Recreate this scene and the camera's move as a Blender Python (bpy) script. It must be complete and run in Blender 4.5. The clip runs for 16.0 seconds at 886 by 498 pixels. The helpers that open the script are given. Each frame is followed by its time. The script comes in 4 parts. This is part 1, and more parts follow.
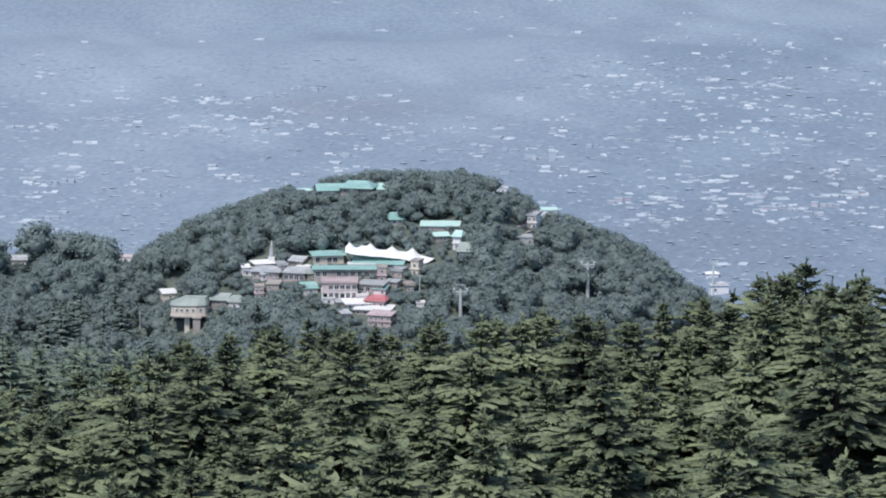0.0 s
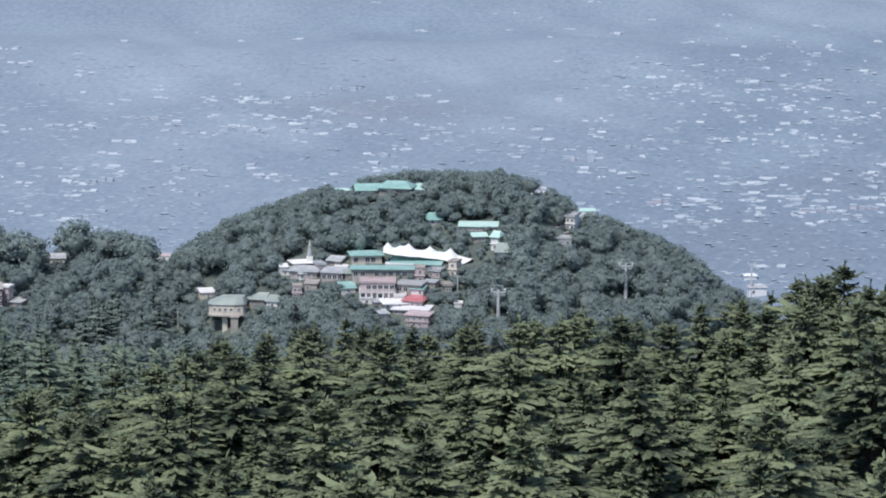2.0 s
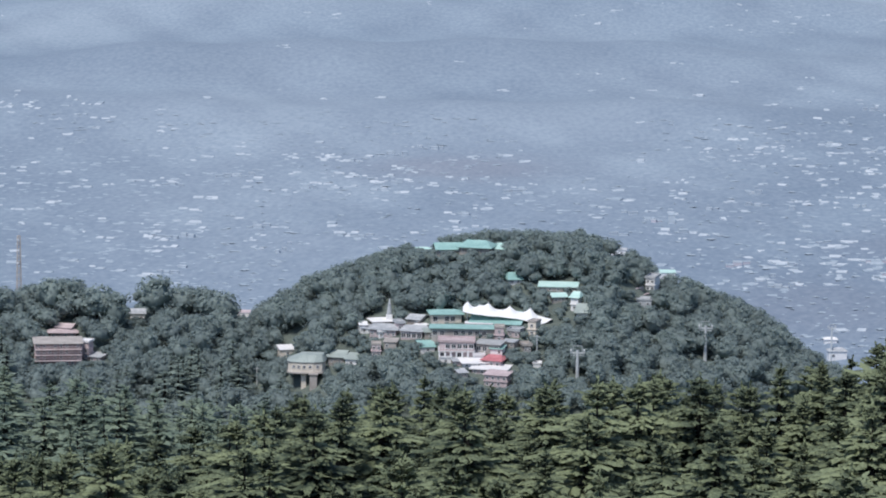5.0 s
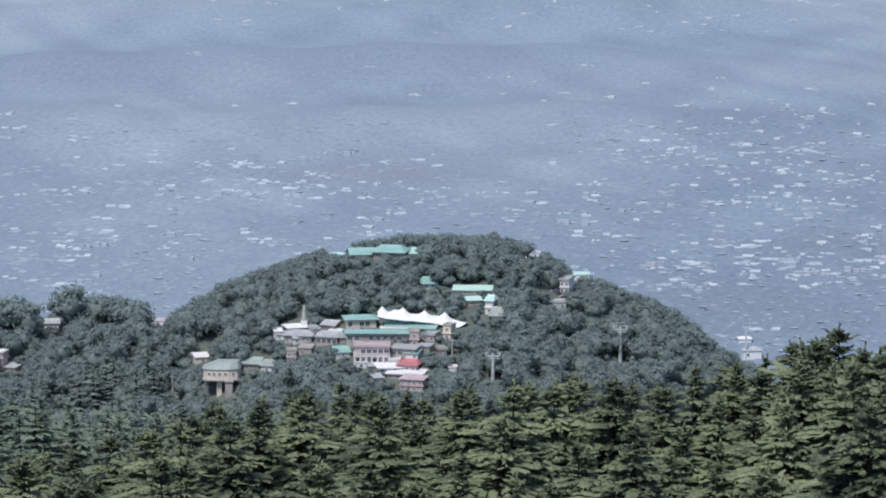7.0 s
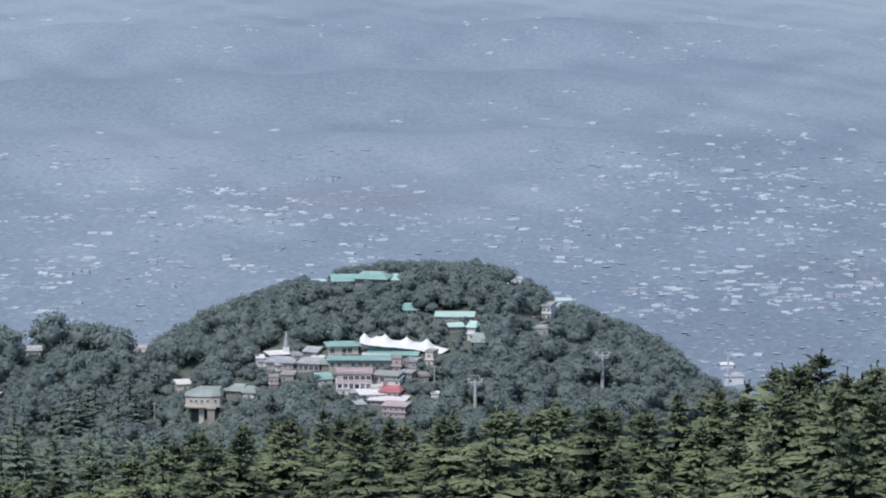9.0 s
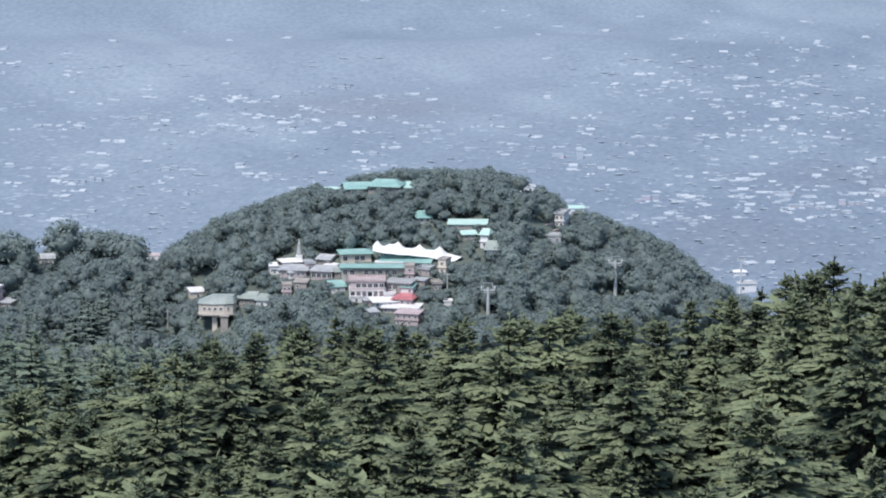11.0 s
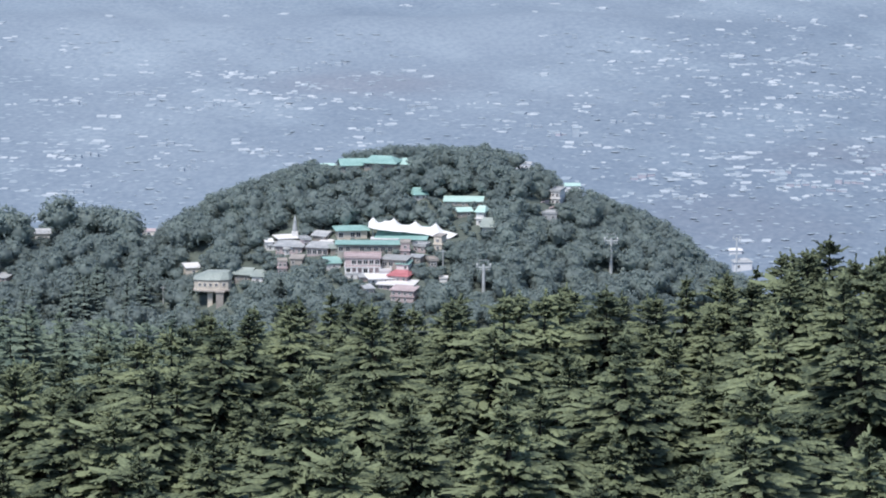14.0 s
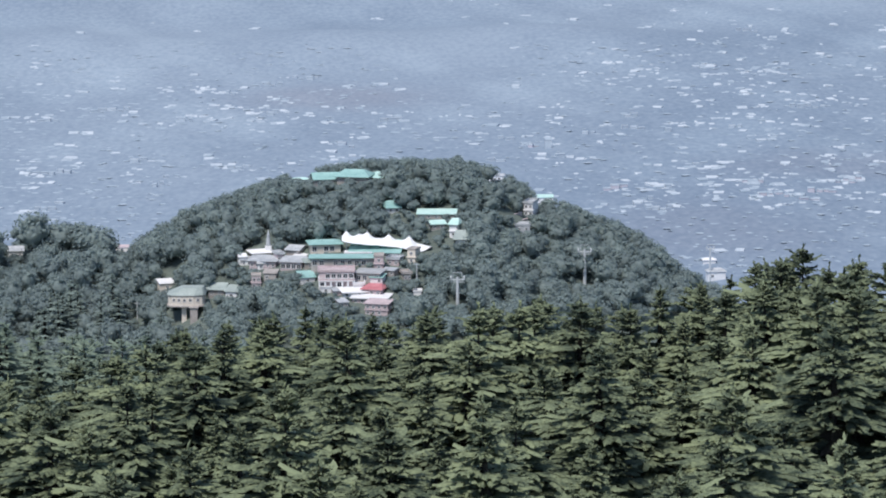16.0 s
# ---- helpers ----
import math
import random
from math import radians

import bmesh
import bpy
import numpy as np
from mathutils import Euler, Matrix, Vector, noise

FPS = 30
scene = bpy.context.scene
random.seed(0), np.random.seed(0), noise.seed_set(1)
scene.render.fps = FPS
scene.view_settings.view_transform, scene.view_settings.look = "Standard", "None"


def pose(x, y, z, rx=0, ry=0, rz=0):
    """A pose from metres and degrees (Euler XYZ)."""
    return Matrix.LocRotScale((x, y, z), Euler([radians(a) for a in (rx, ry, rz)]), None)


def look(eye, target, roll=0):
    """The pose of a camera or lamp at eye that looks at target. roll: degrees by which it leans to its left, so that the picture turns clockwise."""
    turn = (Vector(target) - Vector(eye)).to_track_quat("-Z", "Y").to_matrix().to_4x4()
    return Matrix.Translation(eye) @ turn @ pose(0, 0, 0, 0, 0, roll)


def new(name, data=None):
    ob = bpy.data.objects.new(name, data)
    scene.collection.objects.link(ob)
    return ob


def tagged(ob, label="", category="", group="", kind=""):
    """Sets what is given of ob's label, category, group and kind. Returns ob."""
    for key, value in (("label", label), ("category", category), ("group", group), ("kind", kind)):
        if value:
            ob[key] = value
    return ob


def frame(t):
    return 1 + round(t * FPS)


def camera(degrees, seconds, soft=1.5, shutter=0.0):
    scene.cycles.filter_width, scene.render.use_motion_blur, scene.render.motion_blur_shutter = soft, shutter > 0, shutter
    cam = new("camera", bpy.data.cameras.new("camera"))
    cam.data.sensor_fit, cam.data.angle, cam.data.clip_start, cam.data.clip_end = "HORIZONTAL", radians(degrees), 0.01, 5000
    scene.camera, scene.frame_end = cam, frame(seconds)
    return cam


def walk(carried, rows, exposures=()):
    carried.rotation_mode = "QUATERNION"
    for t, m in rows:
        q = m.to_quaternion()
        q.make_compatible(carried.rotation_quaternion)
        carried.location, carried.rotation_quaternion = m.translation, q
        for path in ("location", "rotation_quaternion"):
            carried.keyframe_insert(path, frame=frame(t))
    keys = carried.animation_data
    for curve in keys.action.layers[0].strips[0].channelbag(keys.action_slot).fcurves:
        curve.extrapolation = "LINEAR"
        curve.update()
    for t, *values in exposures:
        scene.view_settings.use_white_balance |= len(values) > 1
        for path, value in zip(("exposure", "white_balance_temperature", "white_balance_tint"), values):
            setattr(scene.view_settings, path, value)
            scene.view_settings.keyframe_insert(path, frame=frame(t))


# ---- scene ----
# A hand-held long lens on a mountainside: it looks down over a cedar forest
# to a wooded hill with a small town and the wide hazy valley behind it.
cam = camera(14.0, 16.0, soft=1.9)

# seconds, turn to the right, tilt up, lean to the left (degrees)
TURNS = [
    (0.0, 0.0, -8.94, 0.0),
    (0.5, -0.1382, -8.9026, -0.0342),
    (1.0, -0.3049, -8.8889, -0.0395),
    (1.5, -0.4488, -8.9054, 0.0975),
    (2.0, -0.6117, -8.9341, 0.2063),
    (2.5, -1.2389, -8.8546, 0.0002),
    (3.0, -1.5972, -8.7521, 0.2726),
    (3.5, -1.7964, -8.5879, 0.5152),
    (4.0, -1.9102, -8.3812, 0.5842),
    (4.2, -1.9688, -8.2999, 0.6644),
    (6.3, -1.1494, -7.7615, 0.7073),
    (6.5, -0.789, -7.8116, 0.5696),
    (7.0, -0.5223, -7.9195, 0.0464),
    (7.5, -0.3076, -7.9658, 0.0234),
    (8.0, -0.2191, -7.8631, -0.0115),
    (8.5, -0.2389, -7.7018, 0.0051),
    (9.0, -0.2337, -7.5007, -0.0349),
    (9.5, -0.3093, -7.5211, -0.0553),
    (10.0, -0.3977, -8.6146, 0.0174),
    (10.2, -0.4375, -8.7576, -0.2442),
    (12.5, -0.4519, -9.3659, 0.2906),
    (13.0, -0.4471, -9.473, 0.1326),
    (13.5, -0.4243, -9.4203, 0.0745),
    (14.0, -0.3729, -9.3322, 0.1879),
    (14.5, -0.2509, -9.365, -0.4759),
    (15.0, -0.0781, -9.3734, -0.7294),
    (15.5, 0.0135, -9.2491, -0.4687),
    (16.0, 0.0518, -9.1306, -0.3923),
]


def aim(turn, tilt, lean):
    return pose(0, 0, 0, 90 + tilt, 0, -turn) @ pose(0, 0, 0, 0, 0, lean)


walk(cam, [(t, aim(a, b, c)) for t, a, b, c in TURNS], [(0, 0.22), (2, 0.2), (4.2, 0.15), (6.5, 0.1), (8.5, 0.06), (9.5, -0.04), (10.0, 0.22), (10.2, 0.27), (12.5, 0.33), (14.5, 0.31), (16, 0.26)])

# ---------------------------------------------------------------- light
SUN_UP, SUN_AT = 58.0, 205.0       # degrees; compass bearing the sun stands at (0 = ahead)
world = bpy.data.worlds.new("sky")
scene.world = world
world.use_nodes = True
wn = world.node_tree
sky = wn.nodes.new("ShaderNodeTexSky")
sky.sky_type = "NISHITA"
sky.sun_disc = False
sky.sun_elevation = radians(SUN_UP)
sky.sun_rotation = radians(SUN_AT)
sky.altitude = 1800
sky.air_density, sky.dust_density, sky.ozone_density = 1.0, 2.5, 1.0
wn.nodes["Background"].inputs["Strength"].default_value = 0.12
wn.links.new(sky.outputs[0], wn.nodes["Background"].inputs["Color"])
sun_data = bpy.data.lights.new("sun", "SUN")
sun_data.energy, sun_data.angle, sun_data.color = 2.9, radians(16), (1.0, 0.965, 0.92)
sun = new("sun", sun_data)
sb, se = radians(SUN_AT), radians(SUN_UP)
sun.matrix_world = look((60 * math.sin(sb) * math.cos(se), 60 * math.cos(sb) * math.cos(se), 60 * math.sin(se)), (0, 0, 0))


# ---------------------------------------------------------------- materials
def shade(name, low, high, rough=0.85, scale=1.0, fine=8.0, bump=0.0, metal=0.0, island=0.0, single=0.0, leaf=0.0, stretch=(1, 1, 1), coords="Object"):
    """A surface that varies between two colours at two scales, from thing to thing and from leaf to leaf."""
    m = bpy.data.materials.new(name)
    m.use_nodes = True
    n, l = m.node_tree.nodes, m.node_tree.links
    p = n["Principled BSDF"]
    p.inputs["Roughness"].default_value = rough
    p.inputs["Metallic"].default_value = metal
    p.inputs["Specular IOR Level"].default_value = 0.25
    tc, mp = n.new("ShaderNodeTexCoord"), n.new("ShaderNodeMapping")
    mp.inputs["Scale"].default_value = stretch
    l.new(tc.outputs[coords], mp.inputs["Vector"])
    coarse, grain = n.new("ShaderNodeTexNoise"), n.new("ShaderNodeTexNoise")
    for node, s, d in ((coarse, scale, 3.0), (grain, scale * fine, 4.0)):
        node.inputs["Scale"].default_value, node.inputs["Detail"].default_value = s, d
        l.new(mp.outputs[0], node.inputs["Vector"])

    def calc(op, a, b):
        x = n.new("ShaderNodeMath")
        x.operation = op
        for i, v in enumerate((a, b)):
            if isinstance(v, (int, float)):
                x.inputs[i].default_value = v
            else:
                l.new(v, x.inputs[i])
        return x.outputs[0]

    f = calc("ADD", calc("MULTIPLY", coarse.outputs[0], 1.9), calc("MULTIPLY", grain.outputs[0], 1.7))
    f = calc("SUBTRACT", f, 1.3)
    if island:
        g = n.new("ShaderNodeNewGeometry")
        f = calc("ADD", f, calc("MULTIPLY", calc("SUBTRACT", g.outputs["Random Per Island"], 0.5), island))
    if single:
        o = n.new("ShaderNodeObjectInfo")
        f = calc("ADD", f, calc("MULTIPLY", calc("SUBTRACT", o.outputs["Random"], 0.5), single))
    ramp = n.new("ShaderNodeMix")
    ramp.data_type, ramp.clamp_factor = "RGBA", True
    ramp.inputs[6].default_value, ramp.inputs[7].default_value = (*low, 1), (*high, 1)
    l.new(f, ramp.inputs[0])
    l.new(ramp.outputs[2], p.inputs["Base Color"])
    if bump:
        b = n.new("ShaderNodeBump")
        b.inputs["Strength"].default_value = bump
        l.new(grain.outputs[0], b.inputs["Height"])
        l.new(b.outputs[0], p.inputs["Normal"])
    if leaf:
        t, mix = n.new("ShaderNodeBsdfTranslucent"), n.new("ShaderNodeMixShader")
        l.new(ramp.outputs[2], t.inputs["Color"])
        mix.inputs[0].default_value = leaf
        l.new(p.outputs[0], mix.inputs[1])
        l.new(t.outputs[0], mix.inputs[2])
        l.new(mix.outputs[0], n["Material Output"].inputs["Surface"])
    return m


NEEDLE = shade("cedar_needles", (0.042, 0.06, 0.042), (0.235, 0.275, 0.16), 0.8, 0.3, 14, island=0.4, single=0.5, leaf=0.08, bump=0.6)
# the next two needle colours carry the haze of greater distance
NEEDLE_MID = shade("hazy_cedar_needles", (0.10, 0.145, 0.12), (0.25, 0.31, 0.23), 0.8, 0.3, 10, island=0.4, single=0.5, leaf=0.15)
NEEDLE_FAR = shade("haze_tinted_fir_needles", (0.15, 0.20, 0.19), (0.28, 0.345, 0.305), 0.75, 0.35, 7, island=0.5, single=0.5, leaf=0.2)
BARK = shade("bark", (0.018, 0.017, 0.015), (0.06, 0.054, 0.045), 0.95, 1.5, 9, bump=0.4, stretch=(1, 1, 0.25))
# leaf colour paled and blued to hold the haze in front of the hill
LEAF = shade("haze_tinted_oak_leaves", (0.24, 0.296, 0.298), (0.35, 0.424, 0.405), 0.9, 0.12, 12, island=0.3, single=0.5, leaf=0.45, bump=0.5)
SOIL = shade("forest_floor", (0.09, 0.11, 0.10), (0.16, 0.19, 0.165), 0.95, 0.08, 12, bump=0.3)
WHITE = shade("white_membrane", (0.82, 0.82, 0.82), (0.88, 0.88, 0.88), 0.6, 0.3, 6)
TEAL = shade("teal_sheet_roof", (0.22, 0.40, 0.38), (0.36, 0.56, 0.53), 0.5, 0.25, 9, single=0.3)
MINT = shade("pale_mint_roof", (0.42, 0.66, 0.60), (0.62, 0.80, 0.74), 0.5, 0.3, 9, single=0.2)
GREYGREEN = shade("grey_green_roof", (0.28, 0.33, 0.315), (0.42, 0.47, 0.445), 0.6, 0.3, 9)
PALE = shade("pale_sheet_roof", (0.30, 0.325, 0.35), (0.58, 0.59, 0.61), 0.55, 0.3, 8, single=0.3)
RED = shade("red_roof", (0.42, 0.13, 0.15), (0.60, 0.25, 0.27), 0.6, 0.4, 8)
PINK = shade("pink_plaster", (0.42, 0.34, 0.35), (0.66, 0.55, 0.56), 0.9, 0.3, 9, single=0.3)
BROWN = shade("brownish_pink_plaster", (0.27, 0.215, 0.215), (0.46, 0.37, 0.365), 0.9, 0.3, 9, single=0.3)
CREAM = shade("cream_plaster", (0.62, 0.56, 0.49), (0.80, 0.72, 0.63), 0.9, 0.3, 9, single=0.3)
BEIGE = shade("beige_plaster", (0.30, 0.275, 0.26), (0.50, 0.46, 0.435), 0.9, 0.3, 9, single=0.3)
PLASTER = shade("white_plaster", (0.68, 0.67, 0.68), (0.84, 0.83, 0.83), 0.9, 0.4, 8, single=0.4)
CONCRETE = shade("concrete", (0.30, 0.31, 0.32), (0.46, 0.47, 0.48), 0.9, 0.4, 9, bump=0.2)
STEEL = shade("grey_steel", (0.44, 0.47, 0.49), (0.60, 0.62, 0.64), 0.55, 0.6, 8, metal=0.1)
GLASS = shade("dark_window_glass", (0.03, 0.035, 0.045), (0.06, 0.07, 0.085), 0.15, 0.5, 5)
TRIM = shade("white_trim", (0.62, 0.62, 0.64), (0.78, 0.78, 0.78), 0.7, 0.5, 6)
# bluish valley colours: the haze is painted into houses and groves
TOWN = shade("haze_tinted_house_paint", (0.325, 0.39, 0.46), (0.555, 0.605, 0.66), 0.9, 0.02, 12, island=1.2)
TOWN_WARM = shade("haze_tinted_brick_paint", (0.42, 0.41, 0.48), (0.60, 0.57, 0.62), 0.9, 0.02, 12, island=1.0)


GROVE = shade("haze_tinted_grove", (0.31, 0.38, 0.455), (0.40, 0.47, 0.54), 1.0, 0.01, 12, island=0.9)


def lowland():
    """Fields, woods and bare slopes of the valley floor, by their cover, with haze painted into the colours."""
    m = shade("haze_tinted_floor", (0.25, 0.32, 0.40), (0.375, 0.445, 0.515), 1.0, 0.003, 90, stretch=(1, 0.45, 1))
    n, l = m.node_tree.nodes, m.node_tree.links
    base = n["Principled BSDF"].inputs["Base Color"]
    before = base.links[0].from_socket
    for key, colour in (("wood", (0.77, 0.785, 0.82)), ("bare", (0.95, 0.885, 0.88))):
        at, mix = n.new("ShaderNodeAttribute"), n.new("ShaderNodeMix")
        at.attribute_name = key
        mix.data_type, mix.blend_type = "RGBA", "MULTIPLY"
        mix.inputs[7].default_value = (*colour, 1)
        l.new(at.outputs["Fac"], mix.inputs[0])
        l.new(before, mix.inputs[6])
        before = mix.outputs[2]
    l.new(before, base)
    return m


VALLEY = lowland()

# ---------------------------------------------------------------- the lie of the land
S = 784 / math.tan(radians(7.0))
DIP = radians(8.94)


def sight(a, b, depth):
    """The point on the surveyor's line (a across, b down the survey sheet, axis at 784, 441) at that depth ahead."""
    x, y = (a - 784) / S, (b - 441) / S
    d = Vector((x, math.cos(DIP) - y * math.sin(DIP), -math.sin(DIP) - y * math.cos(DIP)))
    return d * (depth / d.y)


def on_sheet(p):
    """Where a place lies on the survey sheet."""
    f = p[1] * math.cos(DIP) - p[2] * math.sin(DIP)
    u = p[1] * math.sin(DIP) + p[2] * math.cos(DIP)
    return 784 + S * p[0] / f, 441 - S * u / f


def drop(b):
    return np.tan(DIP + np.arctan((np.asarray(b, float) - 441) / S))


# tree line of the near cedar ridge and crest of the hill, as lines on the sheet
RIDGE_A = [-400, -220, -60, 60, 150, 250, 330, 440, 540, 600, 700, 800, 960, 1100, 1170, 1250, 1340, 1430, 1500, 1700]
RIDGE_B = [735, 715, 690, 670, 648, 622, 596, 580, 562, 575, 566, 562, 548, 545, 530, 520, 490, 456, 484, 476]
CREST_A = [-500, -220, -150, -60, 20, 60, 130, 190, 232, 300, 400, 500, 600, 700, 820, 880, 950, 1010, 1080, 1140, 1200, 1250, 1330, 1500, 1800]
CREST_B = [430, 424, 414, 418, 436, 424, 426, 436, 450, 412, 366, 332, 312, 306, 306, 322, 368, 384, 415, 440, 492, 520, 560, 600, 640]
# tree tops along the crest
TOPS_A = [-500, -260, -214, -190, -154, -90, -60, -26, 10, 22, 38, 44, 62, 88, 96, 150, 190, 202, 214, 230, 250, 277, 305, 363, 400, 500, 600, 660, 700, 820, 860, 880, 925, 950, 985, 1010, 1080, 1140, 1200, 1250, 1330, 1800]
TOPS_B = [430, 424, 420, 432, 404, 402, 412, 425, 432, 458, 460, 402, 395, 404, 413, 415, 428, 446, 458, 458, 440, 428, 408, 381, 366, 330, 312, 303, 303, 302, 312, 325, 338, 372, 374, 384, 412, 438, 490, 520, 560, 640]
# tree tops of the hazier stand in the hollow between the two
MID_A = [-400, -220, -150, -60, 0, 100, 200, 300, 360, 420, 500]
MID_B = [545, 552, 566, 570, 584, 602, 606, 610, 604, 620, 720]
NEAR, MID, FAR, CANOPY = 385.0, 520.0, 1040.0, 25.0
FLOOR_Z = -290.0
# knolls on the valley floor: a, b, half width across, half width along, height, wood, bare
KNOLLS = [
    (120, -70, 150, 130, 26, 0.5, 0), (700, -60, 320, 150, 18, 0.4, 0), (1130, -72, 260, 160, 26, 0.5, 0), (60, 55, 170, 160, 24, 1, 0),
    (520, 30, 260, 170, 22, 0.9, 0), (860, 115, 230, 140, 16, 0.9, 0), (600, 205, 55, 60, 7, 0, 0.9), (960, 10, 180, 160, 17, 0.7, 0),
    (300, 130, 240, 110, 9, 0.6, 0), (1530, 350, 70, 50, 3, 0, 0.6), (1240, 455, 42, 90, 5, 1.0, 0.6), (1320, 480, 40, 70, 4, 1.0, 0.5), (1540, 440, 34, 80, 7, 1.0, 0.1), (-180, 120, 140, 120, 16, 0.8, 0),
    (1500, 30, 200, 120, 8, 0.2, 0), (1180, 140, 90, 110, 7, 0.6, 0)]
KNOLLS = [(sight(a, b, 1.0), wx, wy, h, wd, br) for a, b, wx, wy, h, wd, br in KNOLLS]
KNOLLS = [(-FLOOR_Z / -p.z * p.x, -FLOOR_Z / -p.z * p.y, wx, wy, h, wd, br) for p, wx, wy, h, wd, br in KNOLLS]


def land(x, y):
    """Height of the ground, and the share of wood (lowered with distance as painted haze) and of bare soil on it."""
    x, y = np.asarray(x, float), np.asarray(y, float)
    dist = np.hypot(x, y)
    ang = np.clip(np.arctan2(x, y), -0.6, 0.6)
    a = 784 + S * np.tan(ang)
    side = np.clip(np.abs(np.arctan2(x, y)) / 0.5 - 0.6, 0, 1)
    ridge = -NEAR * drop(np.interp(a, RIDGE_A, RIDGE_B)) - 27.0
    crest = -FAR * drop(np.interp(a, CREST_A, CREST_B) + CANOPY)
    near = np.interp(dist, [0, 8, 60, 150, 250], [-1.7, -3.2, -28, -66, -89])
    t = np.clip((dist - 250) / (NEAR - 250), 0, 1)
    near = near * (1 - t) + ridge * t
    low = near - np.interp(dist, [NEAR, NEAR + 70, 640, 900, 1350, 1e5], [0, 22, 100, 112, 190, 190])
    spur = -MID * drop(np.interp(a, MID_A, MID_B)) - 21.0 - 0.16 * np.maximum(MID - dist, 0) - 0.5 * np.maximum(dist - MID - 20, 0)
    low = np.logaddexp(low / 4, spur / 4) * 4
    front = crest - 0.27 * (FAR - dist)
    back = crest - 0.42 * (dist - FAR)
    hill = -np.logaddexp(-front / 6, -back / 6) * 6 + 4.0
    z = np.logaddexp(low / 5, hill / 5) * 5
    wob = np.sin(x * 0.11 + 1.3) * np.sin(y * 0.09) + 0.5 * np.sin(x * 0.31 + y * 0.23)
    z = z + wob * np.clip((dist - 20) / 150, 0, 0.9)
    floor = np.full_like(z, FLOOR_Z) + 1.2 * np.sin(x * 0.011 + 0.4) * np.sin(y * 0.007) + 0.6 * np.sin(x * 0.031 + y * 0.013)
    # wood share falls with distance so the far floor pales like haze
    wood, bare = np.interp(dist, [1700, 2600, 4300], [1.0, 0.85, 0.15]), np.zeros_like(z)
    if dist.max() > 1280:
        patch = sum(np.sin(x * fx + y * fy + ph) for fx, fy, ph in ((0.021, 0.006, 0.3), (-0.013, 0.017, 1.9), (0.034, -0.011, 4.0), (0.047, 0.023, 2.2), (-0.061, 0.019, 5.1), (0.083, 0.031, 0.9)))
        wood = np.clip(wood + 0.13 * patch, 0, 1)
    for kx, ky, wx, wy, h, wd, br in KNOLLS if dist.max() > 1280 else ():
        g = np.exp(-((x - kx) / wx) ** 2 - ((y - ky) / wy) ** 2)
        ragged = 1 + 0.12 * np.sin(x * 0.013 + ky) + 0.06 * np.sin(x * 0.037 + y * 0.011)
        floor = floor + h * g * ragged
        wood, bare = np.maximum(wood, wd * np.clip(g * 1.5, 0, 1)), np.maximum(bare, br * np.clip(g * 1.5, 0, 1))
    z = np.where(z > floor, z, floor)
    return z, wood, bare


def height(x, y):
    return float(land(x, y)[0])


STEPS = np.concatenate([np.arange(200, 460, 2.0), np.arange(460, 1400, 1.0), np.arange(1400, 5600, 4.0)])


def ground_at(a, b, start=560.0):
    """The place where the surveyor's line first meets the ground beyond start."""
    one = sight(a, b, 1.0)
    d = STEPS[STEPS >= start]
    z = land(one.x * d, d)[0]
    below = np.nonzero(one.z * d <= z)[0]
    k = d[below[0]] if len(below) else d[-1]
    return Vector((one.x * k, k, height(one.x * k, k)))


def valley_at(a, b):
    """The same for the open valley floor."""
    one = sight(a, b, 1.0)
    d = FLOOR_Z / one.z
    for _ in range(3):
        d = 0.5 * d + 0.5 * height(one.x * d, d) / one.z
    return Vector((one.x * d, d, height(one.x * d, d)))


# ---------------------------------------------------------------- building helpers
def mesh_of(name, verts, faces, *mats):
    me = bpy.data.meshes.new(name)
    me.from_pydata([tuple(v) for v in verts], [], [tuple(f) for f in faces])
    for m in mats:
        me.materials.append(m)
    me.update()
    return me


def part(name, bm, material, parent, label=""):
    """Links a bmesh as one mesh under a thing or under a part."""
    me = bpy.data.meshes.new(name)
    bm.normal_update()
    bm.to_mesh(me)
    bm.free()
    me.materials.append(material)
    ob = new(name, me)
    ob.parent = parent
    return tagged(ob, label)


def piece(name, me, parent, label=""):
    ob = new(name, me)
    ob.parent = parent
    return tagged(ob, label)


def thing(name, m, label, category, group="", kind=""):
    ob = new(name)
    ob.empty_display_size = 0.5
    ob.matrix_world = m
    return tagged(ob, label, category, group, kind)


def box(bm, x0, x1, y0, y1, z0, z1, bevel=0.0):
    made = bmesh.ops.create_cube(bm, size=1)["verts"]
    for v in made:
        v.co = Vector(((x0 + x1) / 2 + v.co.x * (x1 - x0), (y0 + y1) / 2 + v.co.y * (y1 - y0), (z0 + z1) / 2 + v.co.z * (z1 - z0)))
    if bevel:
        edges = list({e for v in made for e in v.link_edges})
        bmesh.ops.bevel(bm, geom=edges, offset=bevel, segments=1, affect="EDGES")
    return bm


def rod(bm, p, q, r0, r1, sides=6):
    p, q = Vector(p), Vector(q)
    turn = (q - p).to_track_quat("Z", "Y").to_matrix().to_4x4()
    made = bmesh.ops.create_cone(bm, cap_ends=True, segments=sides, radius1=r0, radius2=r1, depth=(q - p).length)["verts"]
    bmesh.ops.transform(bm, matrix=Matrix.Translation((p + q) / 2) @ turn, verts=made)
    return bm


